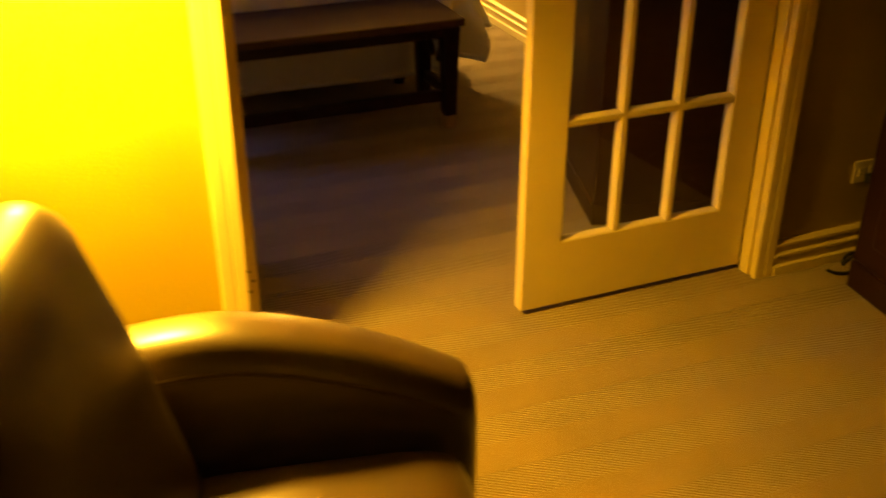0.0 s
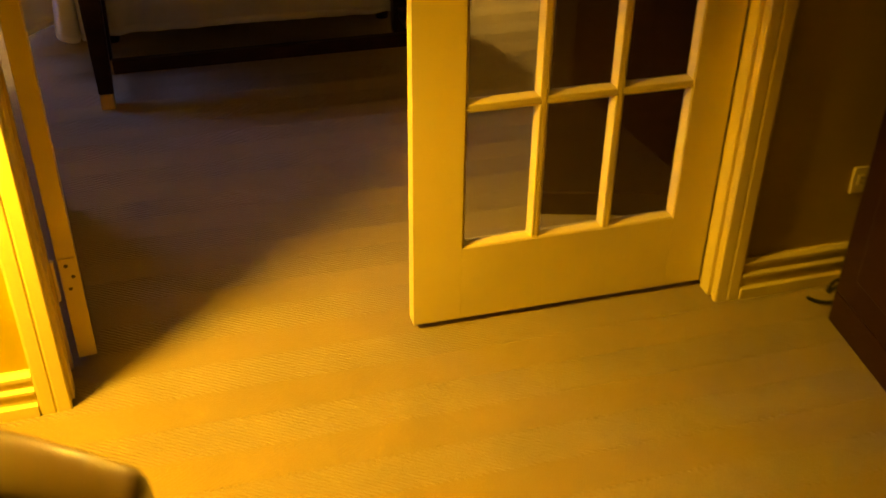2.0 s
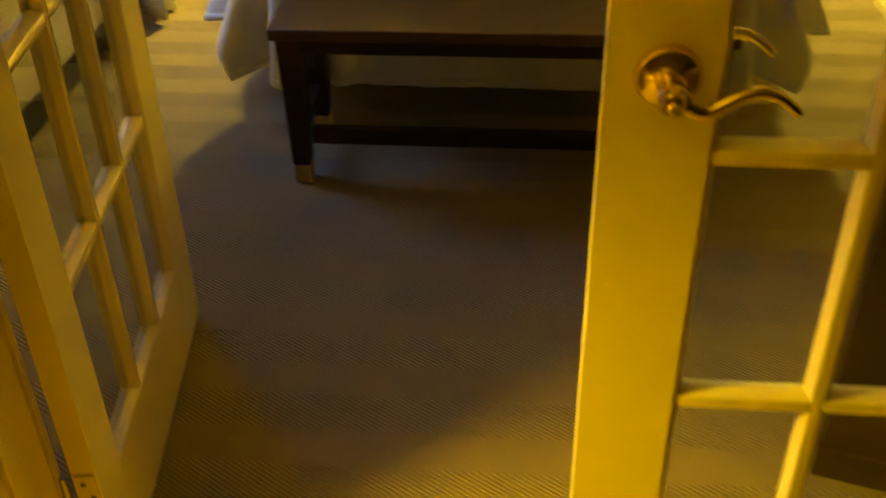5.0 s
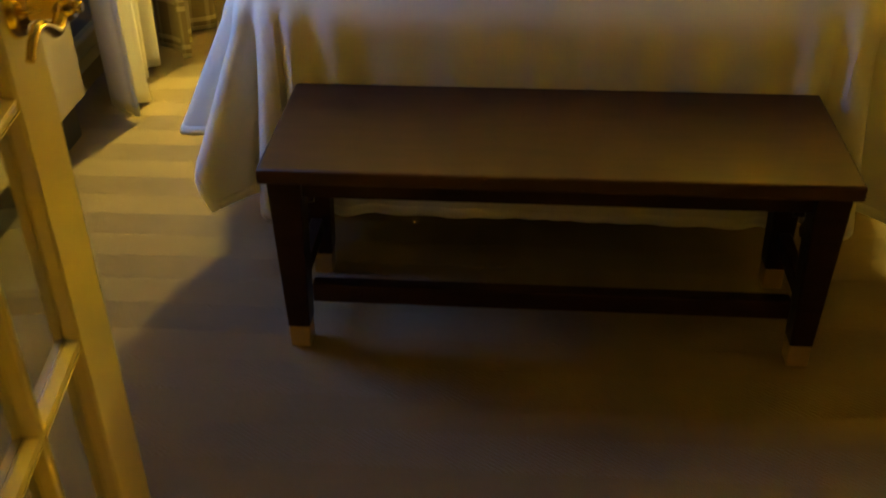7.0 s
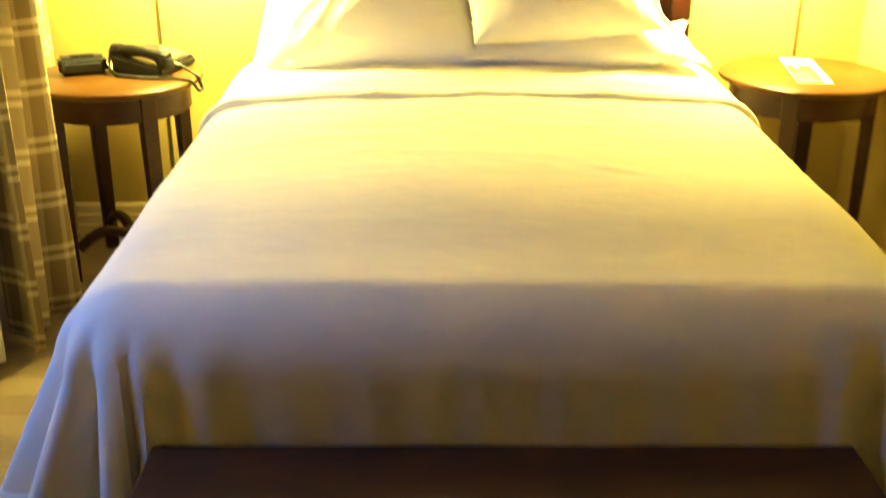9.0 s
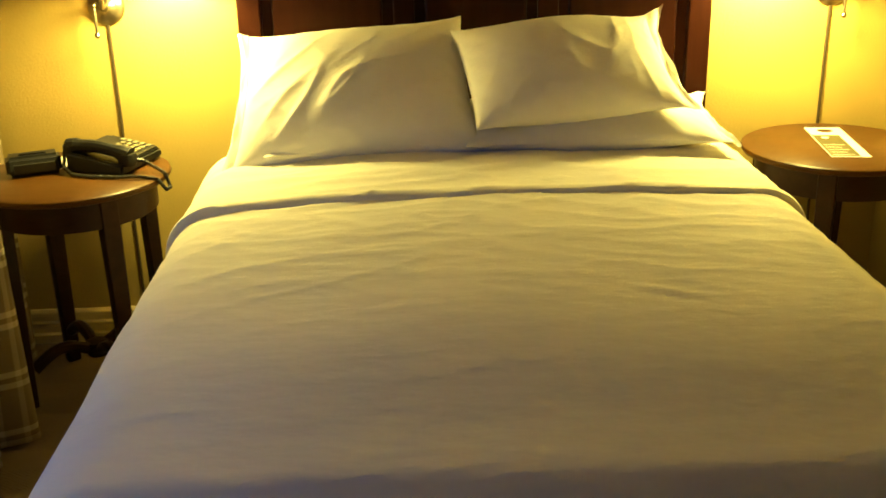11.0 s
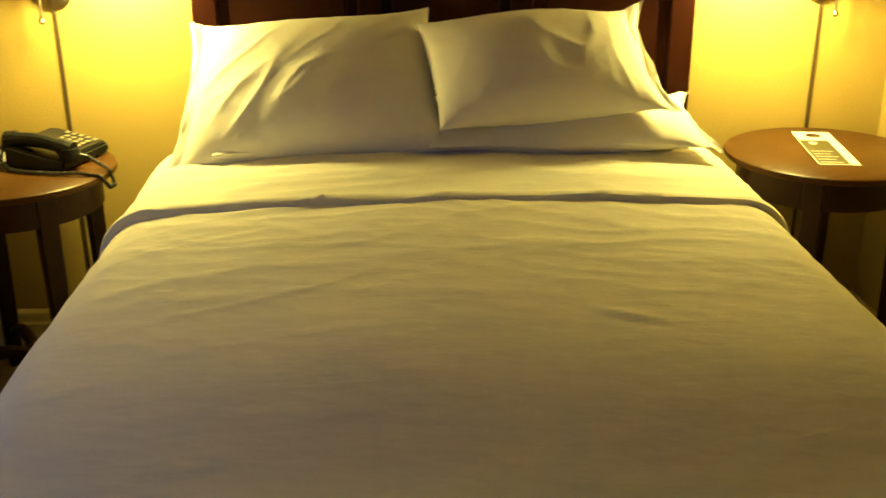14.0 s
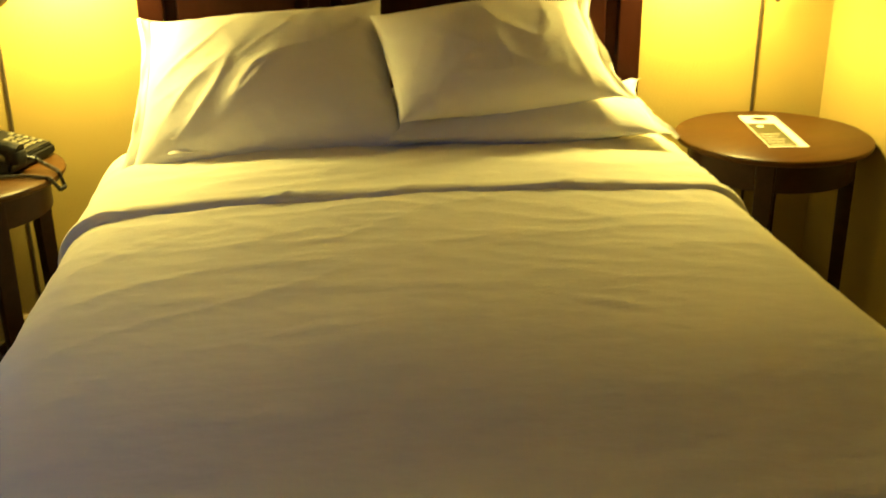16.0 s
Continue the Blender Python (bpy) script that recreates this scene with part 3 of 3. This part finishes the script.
def drape(hw, foot, head, top, drop_l, drop_r, drop_f, nu, nv, lift=0.0, rumple=1.0, span=(0, 1, 0, 1)):
    """Bedding laid over the mattress: flat on top, rolled over its edges and hanging in folds. span: the share of its width and length."""
    bm = bmesh.new()
    r = .124 + lift
    length = head - foot

    def at(i, j):
        u = -(hw + drop_l) + (2 * hw + drop_l + drop_r) * (span[0] + (span[1] - span[0]) * i / nu)
        v = -drop_f + (length + drop_f) * (span[2] + (span[3] - span[2]) * j / nv)
        du, dv = max(0, abs(u) - hw), max(0, -v)
        sx = -1 if u < 0 else 1
        x, y, z = BED_X + max(-hw, min(hw, u)), foot + max(0, v), top + lift
        crown = .018 * (1 - (min(abs(u), hw) / hw) ** 2)
        ease = min(1, max(0, v) / .34)
        z += crown * min(1, max(.25, v / .4)) - .014 * (1 - ease * ease * (3 - 2 * ease))
        d = (du ** 4 + dv ** 4) ** .25 if du and dv else du + dv
        if d:
            d *= 1 - .13 * math.sin(2 * math.atan2(dv, du)) ** 2
            share = math.atan2(dv, du) / (math.pi / 2) if d else 0
            flare = .28 * (1 - share) + .015 * share + .16 * math.sin(math.pi * share)
            out, down = fold_over(d, r, flare)
            hang = max(0, down - .03) / .30
            if du and dv:
                wave = math.sin(share * 14 + 1.0) * .042 + math.sin(share * 25 + .3) * .014
            elif du:
                wave = .016 * math.sin(y * 17 + 1.2 * math.sin(y * 5)) + .016 * noise.noise(Vector((y * 4, 1.7, z)))
                wave *= .9 + .8 * max(0, 1 - max(0, v) / .45)
            else:
                near = max(0, (abs(u) - .22) / (hw - .22))
                wave = (.002 + .010 * near ** 2 + .032 * near ** 5) * math.sin(u * 66 + 2.2 * math.sin(u * 9) + sx) + .005 * noise.noise(Vector((u * 7, 3.1, z)))
            out += wave * min(1.2, hang)
            a = share * math.pi / 2
            x += sx * out * math.cos(a)
            y -= out * math.sin(a)
            z -= down
        # wrinkles
        p = Vector((x, y, z))
        k = rumple
        z += k * .006 * noise.noise(Vector((x * 2.2, y * 3.4, .3)))
        ridge = 1 - abs(noise.noise(Vector((x * 2.6 + y * 1.6, y * 8.5 - x * 1.5, 4.0))))
        z += k * .0036 * (ridge ** 6) * (.25 + .75 * max(0, min(1, (y - 2.3) / .6))) * (1 if d == 0 else .3)
        ridge2 = 1 - abs(noise.noise(Vector((x * 5 - y * 2, y * 15 + x * 3, 9.0))))
        z += k * .0034 * (ridge2 ** 6) * (.15 + .9 * max(0, min(1, (y - 2.3) / .6)))
        ridge3 = 1 - abs(noise.noise(Vector(((x + y) * 1.7, (y - .55 * x) * 6.5, 21.0))))
        z += k * .0028 * ridge3 ** 9 * max(0, min(1, (.15 - x) / .5)) * max(0, min(1, (y - 2.1) / .4))
        g = Vector(((x - .113) / .045, (y - 2.37 + (x - .113) * .45) / .014, 0))
        z += k * (.0045 * math.exp(-((g.y - 1.6) ** 2) - g.x ** 2) - .0022 * math.exp(-(g.y ** 2) - g.x ** 2))
        return Vector((x, y, max(z, .022)))

    sheet(bm, nu, nv, at)
    return bm


def bedding(name, bm, mat, label, category, depth):
    ob = part(name, bm, mat, None, "")
    thicken(ob, depth)
    return tagged(ob, label, category)


DUVET = (.596, 1.905, 3.36, .668, .49, .50, .62)
duvet = thing("duvet", (0, 0, 0), "white cotton duvet draped over the bed, slightly creased", "duvet")
thicken(part("cover", drape(*DUVET, 180, 220), LINEN, duvet), .012)
for edge in ((0, .011, 0, 1), (.989, 1, 0, 1)):
    thicken(part("hem", drape(*DUVET, 2, 220, span=edge), LINEN, duvet, "stitched hem of the duvet"), .015)
thicken(part("hem", drape(*DUVET, 180, 2, span=(.011, .989, 0, .012)), LINEN, duvet, "stitched hem of the duvet"), .015)


def sheet_fold():
    """The turned-back top of the bedding: a flap with a rolled near edge."""
    def at(i, j):
        hw, r = .599, .124
        u = -(hw + .44) + (2 * hw + .86) * i / 130
        s = j / 34
        y = 2.945 + .018 * noise.noise(Vector((u * 2.5, 7, 0))) + .02 * (abs(u) > hw) * (abs(u) - hw) + (s * .47 if s > 0 else 0)
        lift = .011 + .005 * math.exp(-((s - .05) / .05) ** 2) * (1 + .25 * noise.noise(Vector((u * 3, 2, 1))))
        lift -= .018 * max(0, 1 - s / .035)
        du = max(0, abs(u) - hw)
        sx = -1 if u < 0 else 1
        x, z = BED_X + max(-hw, min(hw, u)), .668 + lift + .018 * (1 - (min(abs(u), hw) / hw) ** 2)
        if du:
            out, down = fold_over(du, r, .16)
            x, z = x + sx * (out + lift * .6), z - down
        z += .006 * (1 - abs(noise.noise(Vector((x * 3 + y * 2, y * 14 - x * 2.5, 5.5))))) ** 6 + .006 * noise.noise(Vector((x * 3, y * 6, 8)))
        return Vector((x, y, z))
    return sheet(bmesh.new(), 130, 34, at)


bedding("top_sheet", sheet_fold(), LINEN, "white cotton top sheet folded back below the pillows", "sheet", .008)


def pillow(place, turn, w, h, t, seed, label, flap=0, crush=0.0):
    """A stuffed pillow in its case: w wide, h high, t thick. flap: the end (+1 or -1) with the loose open hem; crush: how creased that end is."""
    bm = bmesh.new()
    nu, nv = 100, 76

    def ridges(x, y, turn_by, fine, n):
        c, q = math.cos(turn_by), math.sin(turn_by)
        a, b = (x * c + y * q) * fine, (-x * q + y * c) * fine * .32
        warp = .6 * noise.noise(Vector((a * .5, b * .5, n)))
        return (1 - abs(noise.noise(Vector((a + warp, b + warp, n + 3))))) ** 7

    for sidez in (1, -1):
        def at(i, j):
            a, b = -1 + 2 * i / nu, -1 + 2 * j / nv
            loose = 0.0
            if flap:
                e = a * flap
                loose = max(0, (e - .86) / .14)
                a = flap * (e / .86 if e < .86 else 1.0) if e > 0 else a
            edge = (1 - abs(a) ** 2.1) * (1 - abs(b) ** 2.3)
            fat = max(0, edge) ** .62
            x = a * w / 2 * (1 - .045 * (1 - abs(b) ** 3) * abs(a) ** 2)
            y = b * h / 2 * (1 - .085 * (1 - abs(a) ** 3) * abs(b) ** 2)
            if crush < 0:
                x -= .028 * b * min(0, a)
            q = Vector((x * 4 + seed, y * 4, sidez * 3.0))
            z = sidez * t / 2 * fat * (1 + .16 * noise.noise(q))
            body = min(1, fat * 1.6)
            z += sidez * .0022 * ridges(x, y, .9, 8, seed) * body
            z += sidez * .0016 * ridges(x, y, 2.2, 13, seed + 5) * body
            rim = max(abs(a), abs(b)) ** 8
            if crush > 0:
                gather = math.exp(-((b + 1) / .32) ** 2)
                z += sidez * .007 * gather * ridges(x, y, 1.35 - .5 * a, 17, seed + 2) * body
            z += sidez * .003 * rim * body * math.sin((x + y) * 95 + seed)
            if crush:
                near = max(0, 1 - math.hypot(x - crush * w * .22, y + h * .03) / (.34 * w))
                z += sidez * .006 * min(1, near * 2) * ridges(x, y, -.75 if crush < 0 else .35, 12, seed + 9) * body
            if loose:
                ear = max(0, b - .6) / .4 if flap > 0 else 0.0
                x += flap * (.022 * loose * (1 + .5 * abs(b) ** 3) + .026 * loose * ear)
                y += .020 * loose * ear
                y *= 1 + .05 * loose * abs(b)
                z += sidez * .002 + .016 * loose * noise.noise(Vector((b * 3.2, loose * 2, seed)))
            z += .010 * noise.noise(Vector((x * 4, y * 4, seed))) * (1 - fat)
            return Vector((x, y, z))
        sheet(bm, nu, nv, at)
    bmesh.ops.remove_doubles(bm, verts=bm.verts, dist=.001)
    ob = part("pillow", bm, PILLOWCASE, None)
    ob.matrix_world = Matrix.Translation(place) @ turn
    return tagged(ob, label, "pillow", "pillows on the bed")


def lean(tilt, roll=0, yaw=0):
    return Matrix.Rotation(radians(yaw), 4, "Z") @ Matrix.Rotation(radians(tilt), 4, "X") @ Matrix.Rotation(radians(roll), 4, "Z")


pillow((-.375, 3.500, .722), lean(4, 0, 2), .62, .42, .11, 2.3, "white pillow lying flat under another pillow")
pillow((.165, 3.468, .738), lean(5, 0, -2), .66, .41, .14, 5.1, "white pillow lying flat under another pillow", 1)
pillow((-.446, 3.466, .832), lean(40, 6.0, -3), .61, .45, .18, 7.7, "plump white pillow leaning on the headboard, creased at one end", -1, -1.0)
pillow((.102, 3.434, .880), lean(32, 4.0, 4), .55, .37, .19, 11.4, "plump white pillow leaning on the pillow behind, its loose hem hanging", 1, .7)


def headboard():
    h = thing("headboard", (-.108, BED_WALL, 0), "tall panelled mahogany stained wooden headboard", "headboard")
    w = .672
    part("back_panel", boxed(-w + .06, w - .06, -.042, -.004, .25, 1.42, bevel=.002), HEADWOOD, h)
    for s in (-1, 1):
        part("stile", boxed(*sorted((s * w, s * (w - .066))), -.068, -.002, 0, 1.48, bevel=.005), HEADWOOD, h)
    part("rail", boxed(-w + .066, w - .066, -.064, -.002, 1.40, 1.48, bevel=.005), HEADWOOD, h)
    part("rail", boxed(-w + .066, w - .066, -.064, -.002, .30, .42, bevel=.005), HEADWOOD, h)
    for x in (-.205, .205):
        part("muntin", boxed(x - .03, x + .03, -.056, -.030, .42, 1.40, bevel=.005), HEADWOOD, h)
    for x0, x1 in ((-w + .075, -.245), (-.165, .165), (.245, w - .075)):
        part("panel", boxed(x0 + .02, x1 - .02, -.050, -.036, .45, 1.37, bevel=.008), HEADWOOD, h)


headboard()


def nightstand(place, turn):
    n = thing("nightstand", place, "round dark wooden nightstand with a cherry top beside the bed", "table", "nightstands", turn=turn)
    part("tabletop", lathe(bmesh.new(), [(0, .607), (.243, .607), (.255, .611), (.260, .619), (.258, .626), (.251, .630), (0, .630)], (0, 0, 0), 72), TABLETOP, n)
    part("apron", lathe(bmesh.new(), [(.205, .530), (.217, .530), (.217, .607), (.205, .607), (.205, .530)], (0, 0, 0), 64), DARKWOOD, n)
    for k in range(4):
        m = Matrix.Rotation(radians(90 * k + 45), 4, "Z")
        bm = bmesh.new()
        box(bm, .180, .220, -.025, .025, 0, .607, bevel=.004)
        for v in bm.verts:
            low = max(0, (.5 - v.co.z) / .5)
            v.co.x += .012 * low * low - .010 * low * (v.co.x > .19)
            v.co.y *= 1 - .25 * low
        bmesh.ops.transform(bm, matrix=m, verts=bm.verts)
        part("leg", bm, DARKWOOD, n)
        pts = [(m @ Vector((.02 + .165 * s, 0, .115 + .035 * math.sin(math.pi * s) - .01 * s))) for s in [q / 8 for q in range(9)]]
        part("stretcher", tube(bmesh.new(), pts, .017, 8), DARKWOOD, n)
    part("stretcher_boss", lathe(bmesh.new(), [(0, .095), (.03, .095), (.035, .115), (.03, .135), (0, .14)], (0, 0, 0), 20), DARKWOOD, n)
    return n


stand = nightstand((-1.220, 3.478, 0), -6)
copy_thing(stand, pose(.884, 3.521, 0, 0, 0, 18))


def wall_lamp(x, side, group):
    """side: the way that its arm swings, +1 along x."""
    l = thing("wall_lamp", (x, BED_WALL, 1.03), "lit wall lamp with a cream cloth shade and metal arm", "lamp", group)
    back = Matrix.Rotation(radians(90), 4, "X")
    part("backplate", lathe(bmesh.new(), [(0, 0), (.050, 0), (.052, .006), (.046, .014), (.032, .019), (.018, .024), (.012, .034), (0, .036)], (0, 0, 0), 40, back), STEEL, l)
    cx = side * .183
    arm = part("arm", tube(bmesh.new(), [(0, -.030, 0), (0, -.052, .004), (side * .006, -.066, .03), (side * .022, -.078, .075), (side * .06, -.11, .092), (cx - side * .02, -.172, .098), (cx, -.18, .102), (cx, -.18, .115)], .0065, 10), STEEL, l)
    part("socket", lathe(bmesh.new(), [(0, .098), (.012, .098), (.014, .108), (.012, .118), (0, .118)], (cx, -.18, 0), 18), STEEL, arm)
    sh = part("shade", lathe(bmesh.new(), [(.145, .056), (.142, .068), (.080, .245)], (cx, -.18, 0), 56), SHADE, l, "glowing cream cloth lampshade")
    thicken(sh, .0015)
    part("hem", lathe(bmesh.new(), [(.1455, .053), (.1465, .059), (.1445, .062), (.1435, .056), (.1455, .053)], (cx, -.18, 0), 56), SHADE, sh)
    for z, r in ((.08, .137),):
        part("spider", tube(bmesh.new(), [(cx - r, -.18, z), (cx, -.18, z), (cx + r, -.18, z)], .002, 6), STEEL, sh)
    kx = -side * .018
    key = part("switch_stem", tube(bmesh.new(), [(kx, -.034, .012), (kx, -.062, .010), (kx, -.064, -.004), (kx, -.064, -.066)], .0042, 8), STEEL, l)
    part("ball", lathe(bmesh.new(), [(0, -.009), (.006, -.007), (.009, 0), (.006, .007), (0, .009)], (kx, -.064, -.072), 16), STEEL, key)
    part("stem_joint", lathe(bmesh.new(), [(0, -.007), (.006, -.004), (.0075, 0), (.006, .004), (0, .007)], (kx, -.064, .010), 14), STEEL, key)
    cover = boxed(-.0038, .0038, -.008, 0, -.96, -.048, bevel=.0015)
    part("cord_cover", cover, CONDUIT, l, "thin bronze cord cover strip")
    part("cord_cover", boxed(-.0038, .0038, -.008, 0, .050, .42, bevel=.0015), CONDUIT, l, "thin bronze cord cover strip")


wall_lamp(-1.153, 1, "wall lamps by the bed")
wall_lamp(.931, -1, "wall lamps by the bed")


def curtain(name, y0, y1, x, amp, waves, mat, label, top, seed, low=.012):
    n, rows = int(waves * 16), 60
    length = y1 - y0

    def at(i, j):
        s, q = i / n, j / rows
        z = low + (top - low) * q
        open_ = 1 + .22 * (1 - q) * math.sin(s * 7 + seed)
        ph = 2 * math.pi * waves * (s + .03 * math.sin(9 * s + seed)) + .5 * noise.noise(Vector((s * 3, q * 2, seed)))
        y = y0 + length * s + .028 * math.cos(ph * 1.0 + 1.2) * (1 - .4 * q) * math.sin(math.pi * min(1, s * 4 + .2))
        xx = x + amp * open_ * math.sin(ph) + .03 * (1 - q) ** 2 * math.sin(5 * s + seed)
        return Vector((xx, y, z + .006 * math.sin(ph * .5)))

    bm = sheet(bmesh.new(), n, rows, at, lambda i, j: (i / n * length * 2.2, j / rows * (top - low)))
    ob = part(name, bm, mat, None)
    thicken(ob, .003)
    return tagged(ob, label, "curtain")


curtain("sheer_curtain", 2.44, 2.88, -1.420, .050, 5.0, SHEER, "cream pleated sheer curtain hanging to the floor", 2.36, 1.0)
curtain("plaid_curtain", 2.87, 3.25, -1.372, .062, 3.0, PLAID, "tan plaid curtain gathered beside the nightstand", 2.36, 2.6)
curtain("plaid_curtain", 3.29, 3.745, -1.512, .022, 3.0, PLAID, "tan plaid curtain hanging in the corner behind the nightstand", 2.36, 4.2)
rod = thing("curtain_rod", (-1.40, 2.86, 2.37), "slim dark metal curtain rod", "curtain rod")
part("pole", tube(bmesh.new(), [(0, -.56, 0), (0, .90, 0)], .012, 12), STEEL, rod)
for y in (-.48, .82):
    part("bracket", boxed(-.15, 0, y - .01, y + .01, -.01, .01, bevel=.003), STEEL, rod)


def telephone():
    p = thing("telephone", (-1.118, 3.545, .630), "black desk telephone with grey keys on the nightstand", "telephone", turn=72)
    bm = bmesh.new()
    box(bm, -.105, .105, -.085, .085, .004, .052)
    for v in bm.verts:
        if v.co.z > .03:
            v.co.z = .030 + .030 * (v.co.y + .085) / .17
            v.co.x *= .95
    bmesh.ops.bevel(bm, geom=bm.edges[:], offset=.006, segments=2, affect="EDGES")
    body = part("body", bm, PHONE, p)
    slope = Matrix.Translation((0, 0, .0)) @ Matrix.Rotation(math.atan2(.030, .17), 4, "X")
    face = boxed(-.020, .092, -.070, .070, .0455, .0485, bevel=.001, m=slope)
    part("face_plate", face, PHONE, body, "black keypad plate")
    for r in range(4):
        for c in range(3):
            part("key", boxed(.000 + c * .021, .015 + c * .021, -.055 + r * .020, -.042 + r * .020, .0485, .0525, bevel=.001, m=slope), KEYCAP, body)
    for r in range(5):
        part("key", boxed(.068, .086, -.058 + r * .020, -.046 + r * .020, .0485, .0515, bevel=.001, m=slope), KEYCAP, body)
    h = bmesh.new()
    pts = [(-.068, -.092 + .184 * s, .050 + .012 * math.sin(math.pi * s) + .016 * s) for s in [q / 14 for q in range(15)]]
    tube(h, pts, [.018 if 2 < q < 12 else .023 for q in range(15)], 12)
    hs = part("handset", h, PHONE, p, "black curved telephone handset")
    for s, y in ((0, -.082), (1, .082)):
        part("earpiece", lathe(bmesh.new(), [(0, -.02), (.022, -.02), (.026, -.008), (.024, .012), (0, .014)], (-.068, y, .044 + .016 * s), 20), PHONE, hs)
    path = []
    ctrl = [Vector(v) for v in ((-.080, .100, .055), (-.112, .085, .020), (-.128, .05, .006), (-.132, -.01, .006), (-.126, -.07, .006), (-.112, -.135, .008), (-.102, -.185, .002), (-.088, -.200, -.030), (-.066, -.200, -.030), (-.050, -.178, .004), (-.045, -.12, .030), (-.040, -.082, .034))]
    n = 1150
    for i in range(n + 1):
        q = i / n * (len(ctrl) - 1)
        k = min(int(q), len(ctrl) - 2)
        base = ctrl[k].lerp(ctrl[k + 1], q - k)
        way = (ctrl[k + 1] - ctrl[k]).normalized()
        a = way.orthogonal().normalized()
        b = way.cross(a)
        ang = i * 2 * math.pi / 8
        path.append(base + .0038 * (math.cos(ang) * a + math.sin(ang) * b))
    part("coiled_cord", tube(bmesh.new(), path, .0018, 4), RUBBER, p, "coiled black telephone cord")


telephone()

clock = thing("alarm_clock", (-1.322, 3.494, .630), "low black alarm clock on the nightstand", "clock", turn=22)
bm = boxed(-.070, .070, -.045, .045, .002, .052)
for v in bm.verts:
    if v.co.z > .03:
        v.co.y = v.co.y * .7 + .012
bmesh.ops.bevel(bm, geom=bm.edges[:], offset=.010, segments=3, affect="EDGES")
body = part("body", bm, PHONE, clock)
part("display", boxed(-.052, .052, -.042, -.036, .012, .036, bevel=.001), INK_AND_SHADE, clock)
part("snooze_bar", boxed(-.035, .035, -.004, .016, .050, .057, bevel=.003), PHONE, clock)
note = thing("notepad", (-1.242, 3.585, .630), "small white notepad on the nightstand", "notepad", turn=18)
part("pad", boxed(-.040, .040, -.052, .052, 0, .007, bevel=.0008), PAPER, note)
part("cover_sheet", boxed(-.040, .040, -.052, .052, .0072, .0078), PAPER, note)


def door_hanger():
    """A card with a round hole at one end and printed bars."""
    c = thing("door_hanger_card", (.892, 3.548, .6305), "white card door hanger with olive print on the nightstand", "card", turn=-8.0)
    bm = bmesh.new()
    n = 28
    outer, inner = [], []
    w, h, hy, hr = .052, .165, .125, .022
    for i in range(n):
        a = 2 * math.pi * i / n
        inner.append(bm.verts.new((hr * math.cos(a), hy + hr * math.sin(a) * .9, .0012)))
        dx, dy = math.cos(a), math.sin(a)
        s = min(w / max(abs(dx), 1e-6), ((h - hy) if dy > 0 else .045) / max(abs(dy), 1e-6))
        outer.append(bm.verts.new((dx * s, hy + dy * s, .0012)))
    for i in range(n):
        j = (i + 1) % n
        bm.faces.new((outer[i], outer[j], inner[j], inner[i]))
    box(bm, -w, w, -h, hy - .045, .0002, .0012)
    part("card", bm, PAPER, c, smooth=False)
    part("print", boxed(-w + .002, .026, -h + .006, hy - .055, .0013, .0018), OLIVE, c, "olive printed field")
    for k in range(5):
        y = -h + .018 + k * .026
        part("text_bar", boxed(-w + .008, .012 - .012 * (k % 2), y, y + .0035, .0019, .0022), PAPER, c)
    part("emblem", lathe(bmesh.new(), [(0, .0026), (.010, .0024), (.011, .0014)], (-.020, hy - .085, 0), 20), PAPER, c)


door_hanger()


def air_conditioner():
    """The low unit below the window."""
    u = thing("air_conditioner", (LEFT, 1.90, 0), "cream painted metal air conditioner unit below the window", "air conditioner")
    part("cabinet", boxed(.026, .128, -.45, .45, .12, .735, bevel=.006), TRIM, u)
    # Black box that stands in for the shade below the cabinet.
    part("base", boxed(.026, .100, -.43, .43, 0, .122, bevel=.003), INK_AND_SHADE, u, "recessed base, coloured black as the shade under the unit")
    for k in range(7):
        part("slat", boxed(.036 + k * .012, .042 + k * .012, -.40, .40, .734, .741, bevel=.001), TRIM, u)


air_conditioner()
